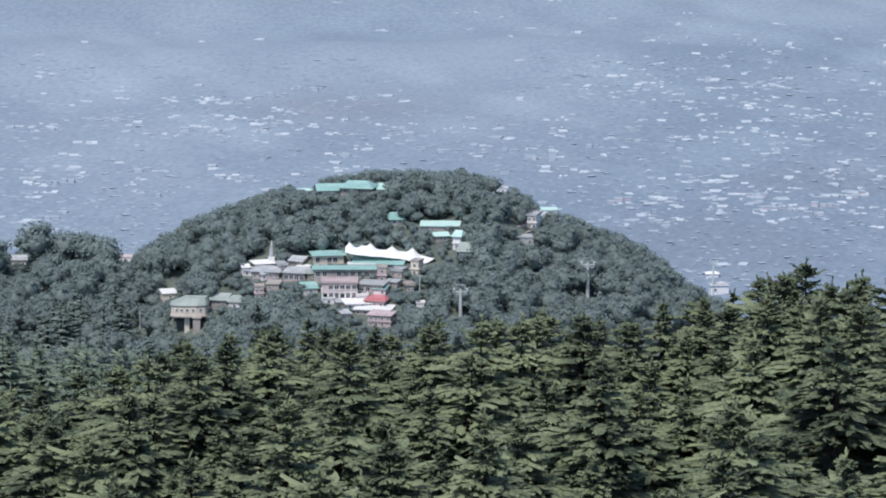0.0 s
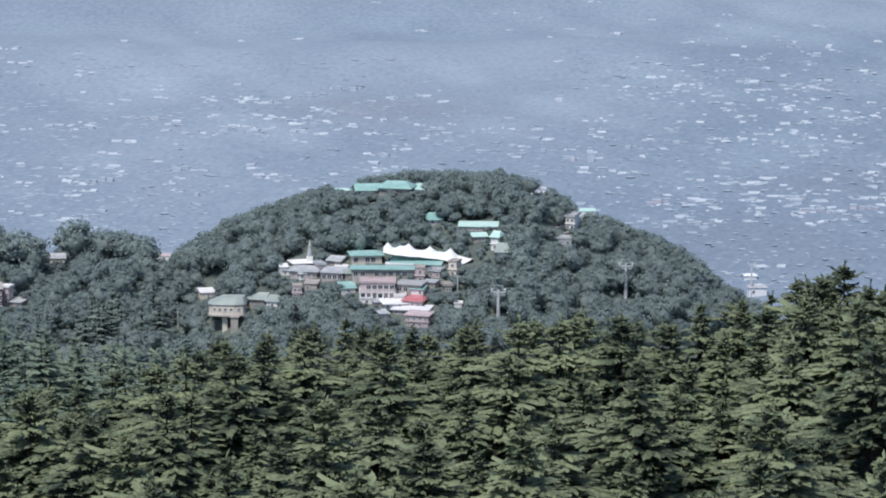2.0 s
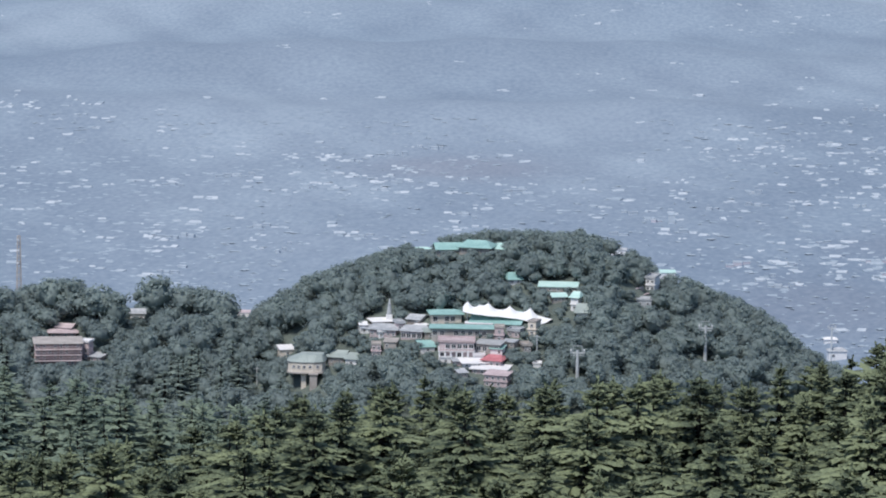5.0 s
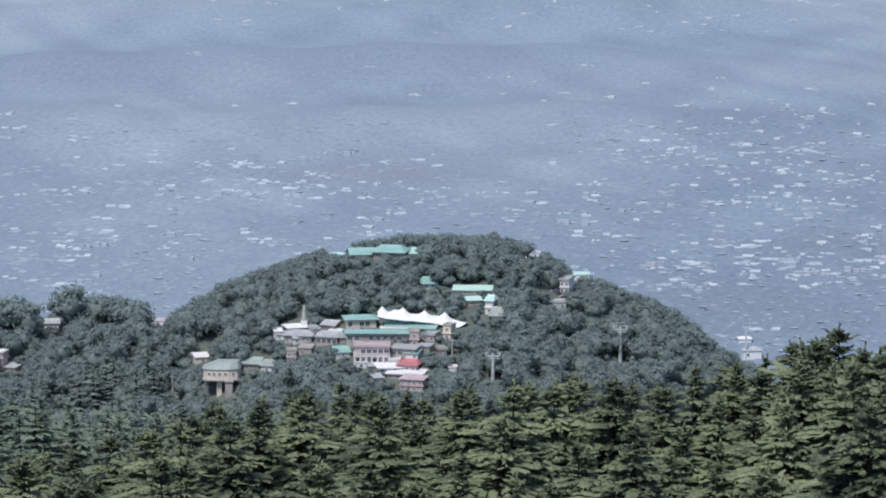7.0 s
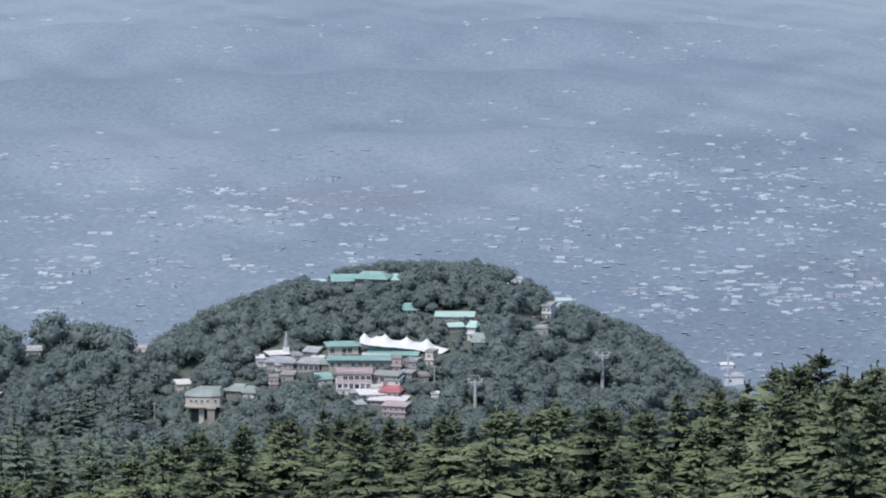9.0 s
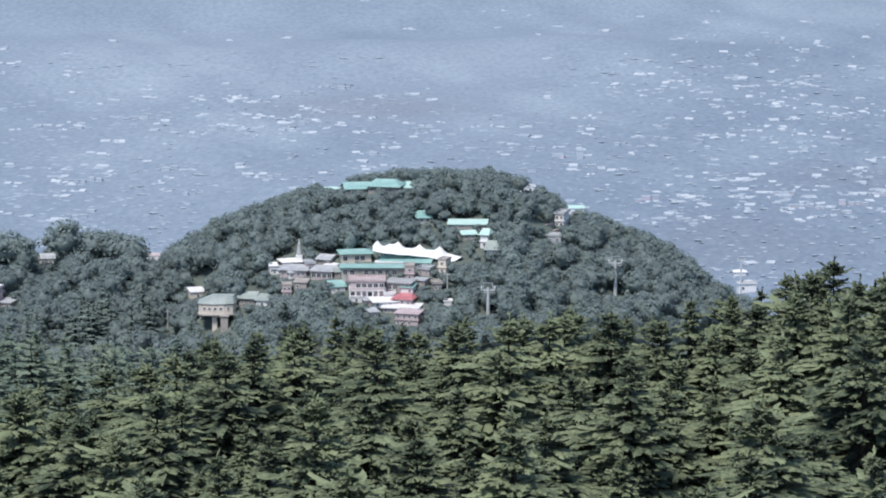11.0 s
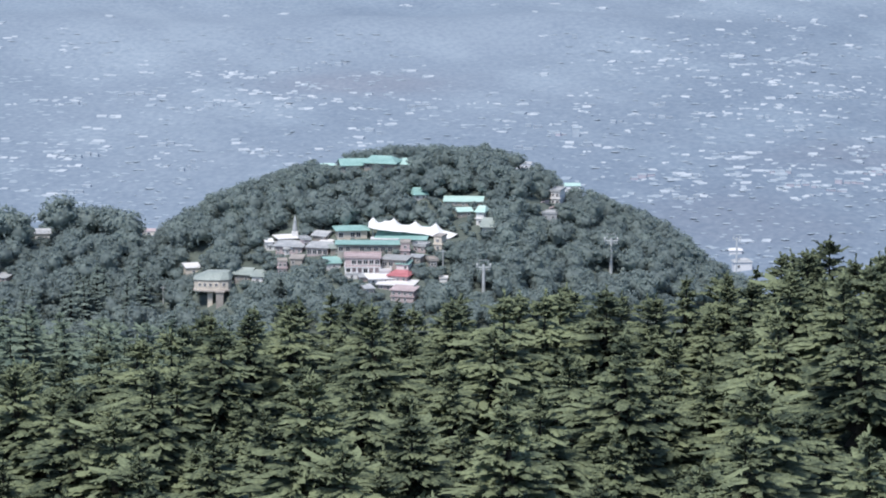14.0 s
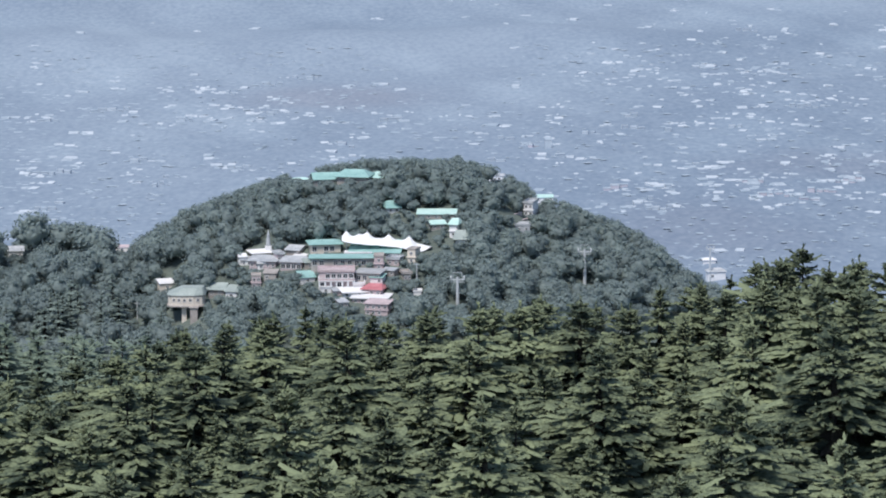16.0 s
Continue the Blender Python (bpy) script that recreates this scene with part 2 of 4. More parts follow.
# ---------------------------------------------------------------- the ground
def build_ground():
    fine = np.radians(np.arange(-9.6, 9.6001, 0.1))
    az = np.concatenate([np.radians([-180, -150, -120, -95, -75, -58, -44, -33, -25, -19, -15, -12, -10.5]), fine, np.radians([10.5, 12, 15, 19, 25, 33, 44, 58, 75, 95, 120, 150])])
    rad = np.concatenate([[1.5, 4, 8, 14, 22], np.arange(32, 450, 9.0), np.arange(450, 1380, 7.0), np.arange(1380, 2600, 16.0), np.arange(2600, 5400, 30.0), [6000, 7500, 10000, 15000]])
    aa, rr = np.meshgrid(az, rad)
    x, y = rr * np.sin(aa), rr * np.cos(aa)
    z, wood, bare = land(x, y)
    verts = np.stack([x, y, z], -1).reshape(-1, 3)
    nr, na = x.shape
    i, j = np.meshgrid(np.arange(nr - 1), np.arange(na), indexing="ij")
    k = (j + 1) % na
    faces = np.stack([i * na + j, (i + 1) * na + j, (i + 1) * na + k, i * na + k], -1).reshape(-1, 4)[:, ::-1]
    me = bpy.data.meshes.new("ground")
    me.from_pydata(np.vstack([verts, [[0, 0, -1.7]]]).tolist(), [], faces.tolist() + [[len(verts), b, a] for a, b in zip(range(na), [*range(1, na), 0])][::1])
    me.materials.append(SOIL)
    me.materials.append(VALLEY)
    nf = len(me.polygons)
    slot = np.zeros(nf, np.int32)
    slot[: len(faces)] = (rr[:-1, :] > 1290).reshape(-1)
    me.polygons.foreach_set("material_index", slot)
    me.polygons.foreach_set("use_smooth", np.ones(nf, bool))
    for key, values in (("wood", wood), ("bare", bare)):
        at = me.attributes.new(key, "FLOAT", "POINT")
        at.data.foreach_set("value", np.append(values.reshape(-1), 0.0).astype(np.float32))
    me.update()
    tagged(new("ground", me), "wooded mountainside falling to a wide hazy valley floor", "ground", kind="structure")


build_ground()

# ---------------------------------------------------------------- trees
rng = np.random.default_rng(7)


def kites(centre, along, across, length, width):
    """Leaf sprays: one kite each."""
    n = len(centre)
    v = np.stack([centre - along * length[:, None] * 0.5, centre + across * width[:, None] * 0.5 + along * length[:, None] * 0.05,
                  centre + along * length[:, None] * 0.5, centre - across * width[:, None] * 0.5 + along * length[:, None] * 0.05], 1).reshape(-1, 3)
    return v, np.arange(4 * n).reshape(n, 4)


def unit(v):
    return v / np.maximum(np.linalg.norm(v, axis=-1, keepdims=True), 1e-9)


def cedar_meshes(seed, tall, reach, tiers, per, sprays, needles, flat=0.0, fine=(6, 3), gap=False):
    """A deodar cedar: tapered trunk with limbs, and level tiers of flat drooping pads of needles with ragged rims."""
    r = np.random.default_rng(seed)
    bm = bmesh.new()
    bend = r.uniform(-0.3, 0.3, 2)
    nt, nu = fine
    up = np.array([0, 0, 1.0])

    def stem(h):
        s = h / tall
        return np.array([bend[0] * math.sin(s * 3), bend[1] * math.sin(s * 2.3), h])

    cuts = np.linspace(-1.5, tall * 0.985, 8)
    for h0, h1 in zip(cuts[:-1], cuts[1:]):
        rod(bm, stem(h0), stem(h1), 0.36 * (1 - max(h0, 0) / tall) + 0.03, 0.36 * (1 - h1 / tall) + 0.03, 7)
    vs, fs, base = [], [], 0
    i, j = np.meshgrid(np.arange(nt - 1), np.arange(nu - 1), indexing="ij")
    grid = np.stack([i * nu + j, (i + 1) * nu + j, (i + 1) * nu + j + 1, i * nu + j + 1], -1).reshape(-1, 4)
    tt, uu = np.meshgrid(np.linspace(0.0, 1.0, nt), np.linspace(-1, 1, nu), indexing="ij")
    lopsided = r.uniform(0, 6.28)

    def pad(start, way, ln, half, rise, sag):
        """One long flat spray: arched across, drooping at its tip."""
        side = unit(np.cross(up, way))
        ragged = r.uniform(0.6, 1.3, (nt, nu))
        w = half * np.sin(np.pi * (0.08 + 0.84 * tt)) ** 0.7 * uu * ragged
        p = start + way * (ln * tt)[..., None] + side * w[..., None]
        p[..., 2] += ln * (rise * tt - sag * tt * tt) - 0.14 * uu * uu * (0.6 + half)
        return p + r.normal(0, 1, p.shape) * np.array([0.05, 0.05, 0.045])

    for k in range(tiers):
        s = min(max((k + r.uniform(-0.3, 0.3)) / (tiers - 0.7), 0), 1)
        h = tall * (0.14 + 0.845 * s ** 0.8)
        spread = reach * (1 - s ** (1.4 + flat)) ** 0.95 * r.uniform(0.72, 1.2) + 0.55
        if gap and 0.5 < s < 0.6:
            continue
        turn = r.uniform(0, 6.28)
        rise, sag = r.uniform(0.02, 0.13), r.uniform(0.06, 0.16)
        if s > 0.88:
            rise = r.uniform(0.25, 0.7)
        for q in range(per):
            ang = turn + q * 6.283 / per + r.uniform(-0.4, 0.4)
            ln = spread * r.uniform(0.65, 1.1) * (1 + 0.14 * math.cos(ang - lopsided))
            out = np.array([math.cos(ang), math.sin(ang), 0])
            root = stem(min(h + r.uniform(-0.35, 0.35), tall * 0.985))
            fingers = [(0.12, 0.0, 0.88)] + [(t, yaw * sgn, size) for t, yaw, size, sgn in ((0.22, 0.9, 0.5, 1), (0.3, 0.85, 0.52, -1), (0.45, 0.7, 0.46, 1), (0.55, 0.65, 0.42, -1))][: 4 if ln > 1.6 else 2]
            for t, yaw, size in fingers:
                yaw += r.uniform(-0.2, 0.2)
                way = np.array([math.cos(ang + yaw), math.sin(ang + yaw), 0])
                start = root + out * ln * t
                start[2] += ln * (rise * t - sag * t * t) + r.uniform(-0.16, 0.16)
                long = ln * size * r.uniform(0.8, 1.3)
                p = pad(start, way, long, 0.15 + 0.075 * long * r.uniform(0.8, 1.3), rise * (1 - t), sag * r.uniform(0.7, 1.4))
                vs.append(p.reshape(-1, 3))
                fs.append(grid + base)
                base += nt * nu
                # ragged sprays along its rim
                n = max(3, int(sprays * long / reach))
                pick = p[r.integers(1, nt, n), np.where(r.uniform(0, 1, n) < 0.5, 0, nu - 1)]
                turn2 = ang + yaw + r.normal(0, 0.8, n)
                along = unit(np.stack([np.cos(turn2), np.sin(turn2), r.normal(-0.1, 0.15, n)], -1))
                v, f = kites(pick, along, unit(np.cross(up, along)) + up * r.normal(0, 0.25, n)[:, None], r.uniform(0.35, 0.8, n), r.uniform(0.1, 0.2, n))
                vs.append(v)
                fs.append(f + base)
                base += len(v)
            rod(bm, root, root + out * ln * 0.6 + up * (ln * (rise * 0.6 - sag * 0.36) - 0.12), 0.03 + 0.01 * ln, 0.02, 3)
    # the leader at the top
    n = 14
    c = np.stack([r.normal(0, 0.06, n), r.normal(0, 0.06, n), np.linspace(tall * 0.955, tall * 1.012, n)], -1) + stem(tall) * np.array([1, 1, 0])
    yaw = r.uniform(0, 6.28, n)
    along = unit(np.stack([np.cos(yaw) * 0.6, np.sin(yaw) * 0.6, np.full(n, 0.8)], -1))
    v, f = kites(c, along, unit(np.cross(up, along)), r.uniform(0.4, 0.7, n), r.uniform(0.1, 0.2, n))
    vs.append(v)
    fs.append(f + base)
    # dark cones close to the stem, added for the shade inside the crown
    for h0 in np.arange(tall * 0.2, tall * 0.86, tall * 0.045):
        w = reach * 0.2 * (1 - ((h0 / tall - 0.2) / 0.8) ** 1.8)
        made = bmesh.ops.create_cone(bm, cap_ends=False, segments=7, radius1=w, radius2=0.1, depth=tall * 0.05)["verts"]
        for v in made:
            v.co = Vector((v.co.x * r.uniform(0.55, 1.3), v.co.y * r.uniform(0.55, 1.3), v.co.z + h0 + r.uniform(-0.25, 0.25)))
    trunk = bpy.data.meshes.new("trunk")
    bm.to_mesh(trunk)
    bm.free()
    trunk.materials.append(BARK)
    crown = mesh_of("crown", np.vstack(vs), np.vstack(fs), needles)
    crown.polygons.foreach_set("use_smooth", np.ones(len(crown.polygons), bool))
    return trunk, crown


ICO = bmesh.new()
bmesh.ops.create_icosphere(ICO, subdivisions=1, radius=1)
ICO_V = np.array([v.co[:] for v in ICO.verts])
ICO_F = np.array([[v.index for v in f.verts] for f in ICO.faces])
ICO.free()
BALL = bmesh.new()
bmesh.ops.create_icosphere(BALL, subdivisions=2, radius=1)
BALL_V = np.array([v.co[:] for v in BALL.verts])
BALL_F = np.array([[v.index for v in f.verts] for f in BALL.faces])
BALL.free()


def oak_arrays(seed, tall, reach, lobes, leaves, low=0.3):
    """Crown of a broad-leaved tree: an uneven dome with small lobes sunk into it, covered with leaf sprays."""
    r = np.random.default_rng(seed)
    vs, fs, base = [], [], 0
    mid = np.array([0, 0, tall * (0.5 + low * 0.2)])
    full = np.array([reach * r.uniform(0.8, 0.95), reach * r.uniform(0.8, 0.95), tall * 0.40])
    swell = 1 + 0.2 * np.sin(BALL_V @ r.normal(0, 3.0, 3) + r.uniform(0, 6)) + 0.12 * np.sin(BALL_V @ r.normal(0, 6.0, 3))
    def cover(c, size, way, n, spread):
        """Leaf sprays lying over one side of a rounded mass."""
        d = unit(r.normal(0, 1, (n, 3)) + way)
        p = c + d * size * r.uniform(0.94, spread, (n, 1))
        nrm = unit(d + r.normal(0, 0.5, (n, 3)))
        along = unit(np.cross(nrm, r.normal(0, 1, (n, 3))))
        return kites(p, along, np.cross(nrm, along), r.uniform(0.5, 1.1, n), r.uniform(0.28, 0.55, n))

    vs.append(BALL_V * full * (swell * r.uniform(0.84, 1.1, len(BALL_V)))[:, None] * 0.8 + mid)
    fs += [tuple(f) for f in BALL_F]
    base = len(BALL_V)
    v, f = cover(mid, full, np.array([0, 0, 0.6]), leaves * 8, 1.2)
    vs.append(v)
    fs += [tuple(q + base) for q in f]
    base += len(v)
    for k in range(lobes):
        d = unit(r.normal(0, 1, 3) * np.array([1, 1, 0.8]) + np.array([0, 0, 0.45]))
        c = mid + d * full * r.uniform(0.62, 0.98)
        size = reach * r.uniform(0.2, 0.42) * np.array([1, 1, r.uniform(0.5, 0.9)])
        core = ICO_V * size * r.uniform(0.55, 0.95, (len(ICO_V), 1)) + c
        vs.append(core)
        fs += [tuple(f + base) for f in ICO_F]
        base += len(core)
        v, f = cover(c, size, d * 1.2, leaves, 1.4)
        vs.append(v)
        fs += [tuple(q + base) for q in f]
        base += len(v)
    return np.vstack(vs), fs


def oak_meshes(seed, tall, reach, lobes, leaves):
    v, f = oak_arrays(seed, tall, reach, lobes, leaves)
    bm = bmesh.new()
    rod(bm, (0, 0, -1.5), (0.1, 0, tall * 0.45), 0.24, 0.15, 6)
    for k in range(4):
        ang = k * 1.6 + seed
        rod(bm, (0.1, 0, tall * 0.35), (reach * 0.5 * math.cos(ang), reach * 0.5 * math.sin(ang), tall * 0.62), 0.11, 0.05, 4)
    trunk = bpy.data.meshes.new("trunk")
    bm.to_mesh(trunk)
    bm.free()
    trunk.materials.append(BARK)
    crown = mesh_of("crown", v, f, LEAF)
    crown.polygons.foreach_set("use_smooth", np.ones(len(f), bool))
    return trunk, crown


def plant(name, meshes, m, label, group):
    ob = thing(name, m, label, "tree", group)
    piece("trunk", meshes[0], ob)
    piece("crown", meshes[1], ob)
    return ob


def stand(x, y, z, turn, scale, lean=0.0):
    return pose(x, y, z, lean, 0, turn) @ Matrix.Scale(scale, 4)


# -- the cedar forest on the near ridge: meshes 22 m tall
CEDARS = [cedar_meshes(s, 22, w, t, 6, 12, NEEDLE, f, gap=s in (2, 4)) for s, w, t, f in ((1, 5.7, 24, 0.1), (2, 6.6, 22, 0.5), (3, 5.3, 24, 0), (4, 7.0, 22, 0.8), (5, 6.2, 23, 0.3))]
CEDARS_BACK = [cedar_meshes(s, 22, w, t, 6, 8, NEEDLE, f, (5, 3)) for s, w, t, f in ((11, 5.6, 23, 0.1), (12, 6.4, 21, 0.5), (13, 5.9, 22, 0.9))]
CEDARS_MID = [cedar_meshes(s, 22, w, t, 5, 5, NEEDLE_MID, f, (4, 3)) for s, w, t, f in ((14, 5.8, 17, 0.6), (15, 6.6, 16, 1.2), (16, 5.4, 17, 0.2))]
# cedars that stand out: across, top on the sheet, depth, kind
PROUD = [(1300, 512, 384, 2), (1390, 482, 372, 4), (1470, 490, 366, 1), (1530, 478, 370, 0), (1585, 482, 352, 3), (1285, 530, 360, 0), (1362, 508, 345, 1), (1450, 522, 338, 4), (1525, 535, 330, 0), (1432, 455, 372, 0), (1482, 596, 318, 3), (1298, 702, 285, 1), (505, 690, 282, 0), (862, 722, 276, 2), (1062, 628, 318, 4), (1335, 592, 326, 4), (545, 560, 392, 2),
         (1172, 528, 378, 2), (1125, 560, 372, 0), (1340, 488, 376, 2), (690, 762, 292, 1), (1250, 522, 388, 2), (960, 546, 392, 4), (1500, 500, 345, 1), (230, 690, 318, 4), (90, 730, 312, 1)]
spots = []
for a, b, d, kind in PROUD:
    top = sight(a, b, d)
    g = height(top.x, top.y)
    plant("cedar_tree", CEDARS[kind], stand(top.x, top.y, g, 47 * len(spots) % 360, (top.z - g) / 22.3), "tall deodar cedar with flat tiers of needles", "cedar forest")
    spots.append((top.x, top.y, b, a))
for d in [*np.arange(258, 340, 8.0), *np.arange(341, 408, 7.0)]:
    lo, hi = (-330 - 784) / S * d, (1690 - 784) / S * d
    for x in np.arange(lo, hi, 7.4 if d < 340 else 6.4):
        px, py = x + rng.uniform(-3.2, 3.2), d + rng.uniform(-3.2, 3.2)
        if any((px - q[0]) ** 2 + (py - q[1]) ** 2 < (26 if py < 340 else 20) for q in spots):
            continue
        g = height(px, py)
        tall = rng.uniform(18, 31) if py < 340 else rng.uniform(23, 33)
        a, b = on_sheet((px, py, g + tall))
        limit = np.interp(a, RIDGE_A, RIDGE_B) + abs(rng.normal(0, 9))
        for q in spots[: len(PROUD)]:
            if py < q[1] < 325 and abs(a - q[3]) < 70:
                limit = max(limit, q[2] + 70)
        if b < limit:
            tall -= (limit - b) * py / S
        if tall < 7:
            continue
        near = py < 335
        kind = int(rng.integers(0, 5 if near else 3))
        plant("cedar_tree", (CEDARS if near else CEDARS_BACK)[kind], stand(px, py, g, rng.uniform(0, 360), tall / 22.3, rng.uniform(-2, 2)), "deodar cedar with flat tiers of dark green needles", "cedar forest")
        spots.append((px, py, b, a))
for d in np.arange(432, 548, 7.5):
    for x in np.arange((-360 - 784) / S * d, (470 - 784) / S * d, 7.0):
        px, py = x + rng.uniform(-2.8, 2.8), d + rng.uniform(-2.8, 2.8)
        g = height(px, py)
        tall = rng.uniform(16, 26)
        a, b = on_sheet((px, py, g + tall))
        limit = np.interp(a, MID_A, MID_B) + abs(rng.normal(0, 8))
        if b < limit:
            tall -= (limit - b) * py / S
        if tall < 6 or b > np.interp(a, RIDGE_A, RIDGE_B) + 60:
            continue
        plant("cedar_tree", CEDARS_MID[int(rng.integers(0, 3))], stand(px, py, g, rng.uniform(0, 360), tall / 22.3, rng.uniform(-2, 2)), "cedar in the hollow below the hill, painted hazy blue-green", "hollow cedars")

# ---------------------------------------------------------------- houses
CLEAR = []          # a0, a1, b0, b1, distance, thickness: what the trees in front leave open


def window_meshes(w, h):
    bm = bmesh.new()
    for x0, x1, z0, z1 in ((-w / 2, -w / 2 + 0.1, 0, h), (w / 2 - 0.1, w / 2, 0, h), (-w / 2 + 0.1, w / 2 - 0.1, 0, 0.1), (-w / 2 + 0.1, w / 2 - 0.1, h - 0.1, h), (-0.04, 0.04, 0.1, h - 0.1)):
        box(bm, x0, x1, -0.12, 0.02, z0, z1)
    fr = bpy.data.meshes.new("window_frame")
    bm.to_mesh(fr)
    bm.free()
    fr.materials.append(TRIM)
    bm = box(bmesh.new(), -w / 2 + 0.1, w / 2 - 0.1, -0.05, 0.01, 0.1, h - 0.1)
    pa = bpy.data.meshes.new("pane")
    bm.to_mesh(pa)
    bm.free()
    pa.materials.append(GLASS)
    return fr, pa


SASH = window_meshes(1.3, 1.4)
SMALL_SASH = window_meshes(0.8, 0.9)


def roof_bm(kind, w, d, rise, over):
    """A roof of its kind over a plan w by d whose front wall stands at y = 0, eaves at z = 0."""
    x0, x1, y0, y1, th = -w / 2 - over, w / 2 + over, -over, d + over, 0.16
    bm = bmesh.new()
    if kind == "flat":
        box(bm, x0, x1, y0, y1, 0, 0.22, 0.03)
        for q in ((x0, x1, y0, y0 + 0.18), (x0, x1, y1 - 0.18, y1), (x0, x0 + 0.18, y0 + 0.18, y1 - 0.18), (x1 - 0.18, x1, y0 + 0.18, y1 - 0.18)):
            box(bm, *q, 0.22, 0.22 + rise)
        return bm
    ym = (y0 + y1) / 2
    if kind == "shed":
        top = [(x0, y0, 0), (x1, y0, 0), (x1, y1, rise), (x0, y1, rise)]
        faces = [(0, 1, 2, 3)]
    elif kind == "gable":
        top = [(x0, y0, 0), (x1, y0, 0), (x1, ym, rise), (x0, ym, rise), (x1, y1, 0), (x0, y1, 0)]
        faces = [(0, 1, 2, 3), (3, 2, 4, 5)]
    else:
        inset = min(w * 0.28, d * 0.5)
        top = [(x0, y0, 0), (x1, y0, 0), (x1, y1, 0), (x0, y1, 0), (x0 + inset, ym, rise), (x1 - inset, ym, rise)]
        faces = [(0, 1, 5, 4), (1, 2, 5), (2, 3, 4, 5), (3, 0, 4)]
    up = [bm.verts.new(v) for v in top]
    made = [bm.faces.new([up[i] for i in f]) for f in faces]
    out = bmesh.ops.extrude_face_region(bm, geom=made)
    for v in out["geom"]:
        if isinstance(v, bmesh.types.BMVert):
            v.co.z += th
    bmesh.ops.recalc_face_normals(bm, faces=bm.faces)
    if kind == "gable":        # closing the ends under the ridge
        for x in (x0 + over + 0.02, x1 - over - 0.18):
            v = [bm.verts.new((x + e, y, z)) for e in (0, 0.16) for y, z in ((0, 0.0), (d, 0.0), (ym, rise * 0.9))]
            for f in ((0, 1, 2), (5, 4, 3), (0, 3, 4, 1), (1, 4, 5, 2), (2, 5, 3, 0)):
                bm.faces.new([v[i] for i in f])
    return bm


def house(a0, a1, b0, b1, storeys, wall, roof, roof_mat, label, windows=3, depth=7.0, turn=0.0, over=0.5, rise=1.3, balcony=False, start=880.0, sash=None, name="house", stands=None, shown=0.65, trim=None):
    """A house whose front spans a0..a1 and b0 (eaves)..b1 (foot) of the sheet."""
    g = ground_at((a0 + a1) / 2, stands or b1, start)
    k = g.y / S / math.cos(DIP)
    w, h = (a1 - a0) * k, (b1 - b0) * k
    lift = ((stands or b1) - b1) * k
    h1 = h / storeys
    ob = thing(name, pose(g.x, g.y, g.z + lift, 0, 0, turn), label, "house", "hill town")
    bm = box(bmesh.new(), -w / 2, w / 2, 0, depth, -0.15 if stands else -2.0, h, 0.05)
    part("wall", bm, wall, ob)
    for s in range(1, storeys):
        part("floor_slab", box(bmesh.new(), -w / 2 - 0.25, w / 2 + 0.25, -(1.1 if balcony else 0.3), depth + 0.2, s * h1 - 0.12, s * h1 + 0.12, 0.03), (trim or TRIM) if balcony else wall, ob)
        if balcony:
            bm = bmesh.new()
            box(bm, -w / 2 - 0.2, w / 2 + 0.2, -1.08, -1.0, s * h1 + 0.85, s * h1 + 0.95)
            for i in range(int(w / 0.8) + 1):
                x = -w / 2 - 0.15 + i * (w + 0.3) / max(1, int(w / 0.8))
                box(bm, x - 0.04, x + 0.04, -1.08, -1.0, s * h1 + 0.12, s * h1 + 0.85)
            part("railing", bm, trim or TRIM, ob)
    roof_ob = part("roof", roof_bm(roof, w, depth, rise, over), roof_mat, ob)
    roof_ob.location.z = h + 0.004
    fr, pa = sash or (SASH if h1 > 2.3 else SMALL_SASH)
    tall = 1.4 if fr is SASH[0] else 0.9
    for s in range(storeys):
        for i in range(windows):
            x = (i + 0.5) / windows * w - w / 2
            if h1 < tall + 0.3 or rng.uniform() < 0.25:
                continue
            win = piece("window", fr, ob)
            win.location = (x, 0, s * h1 + (h1 - tall) * 0.55)
            piece("pane", pa, win, "dark window pane")
    CLEAR.append((a0, a1, b0 - 6, b0 + shown * (b1 - b0), g.y, depth))
    return ob


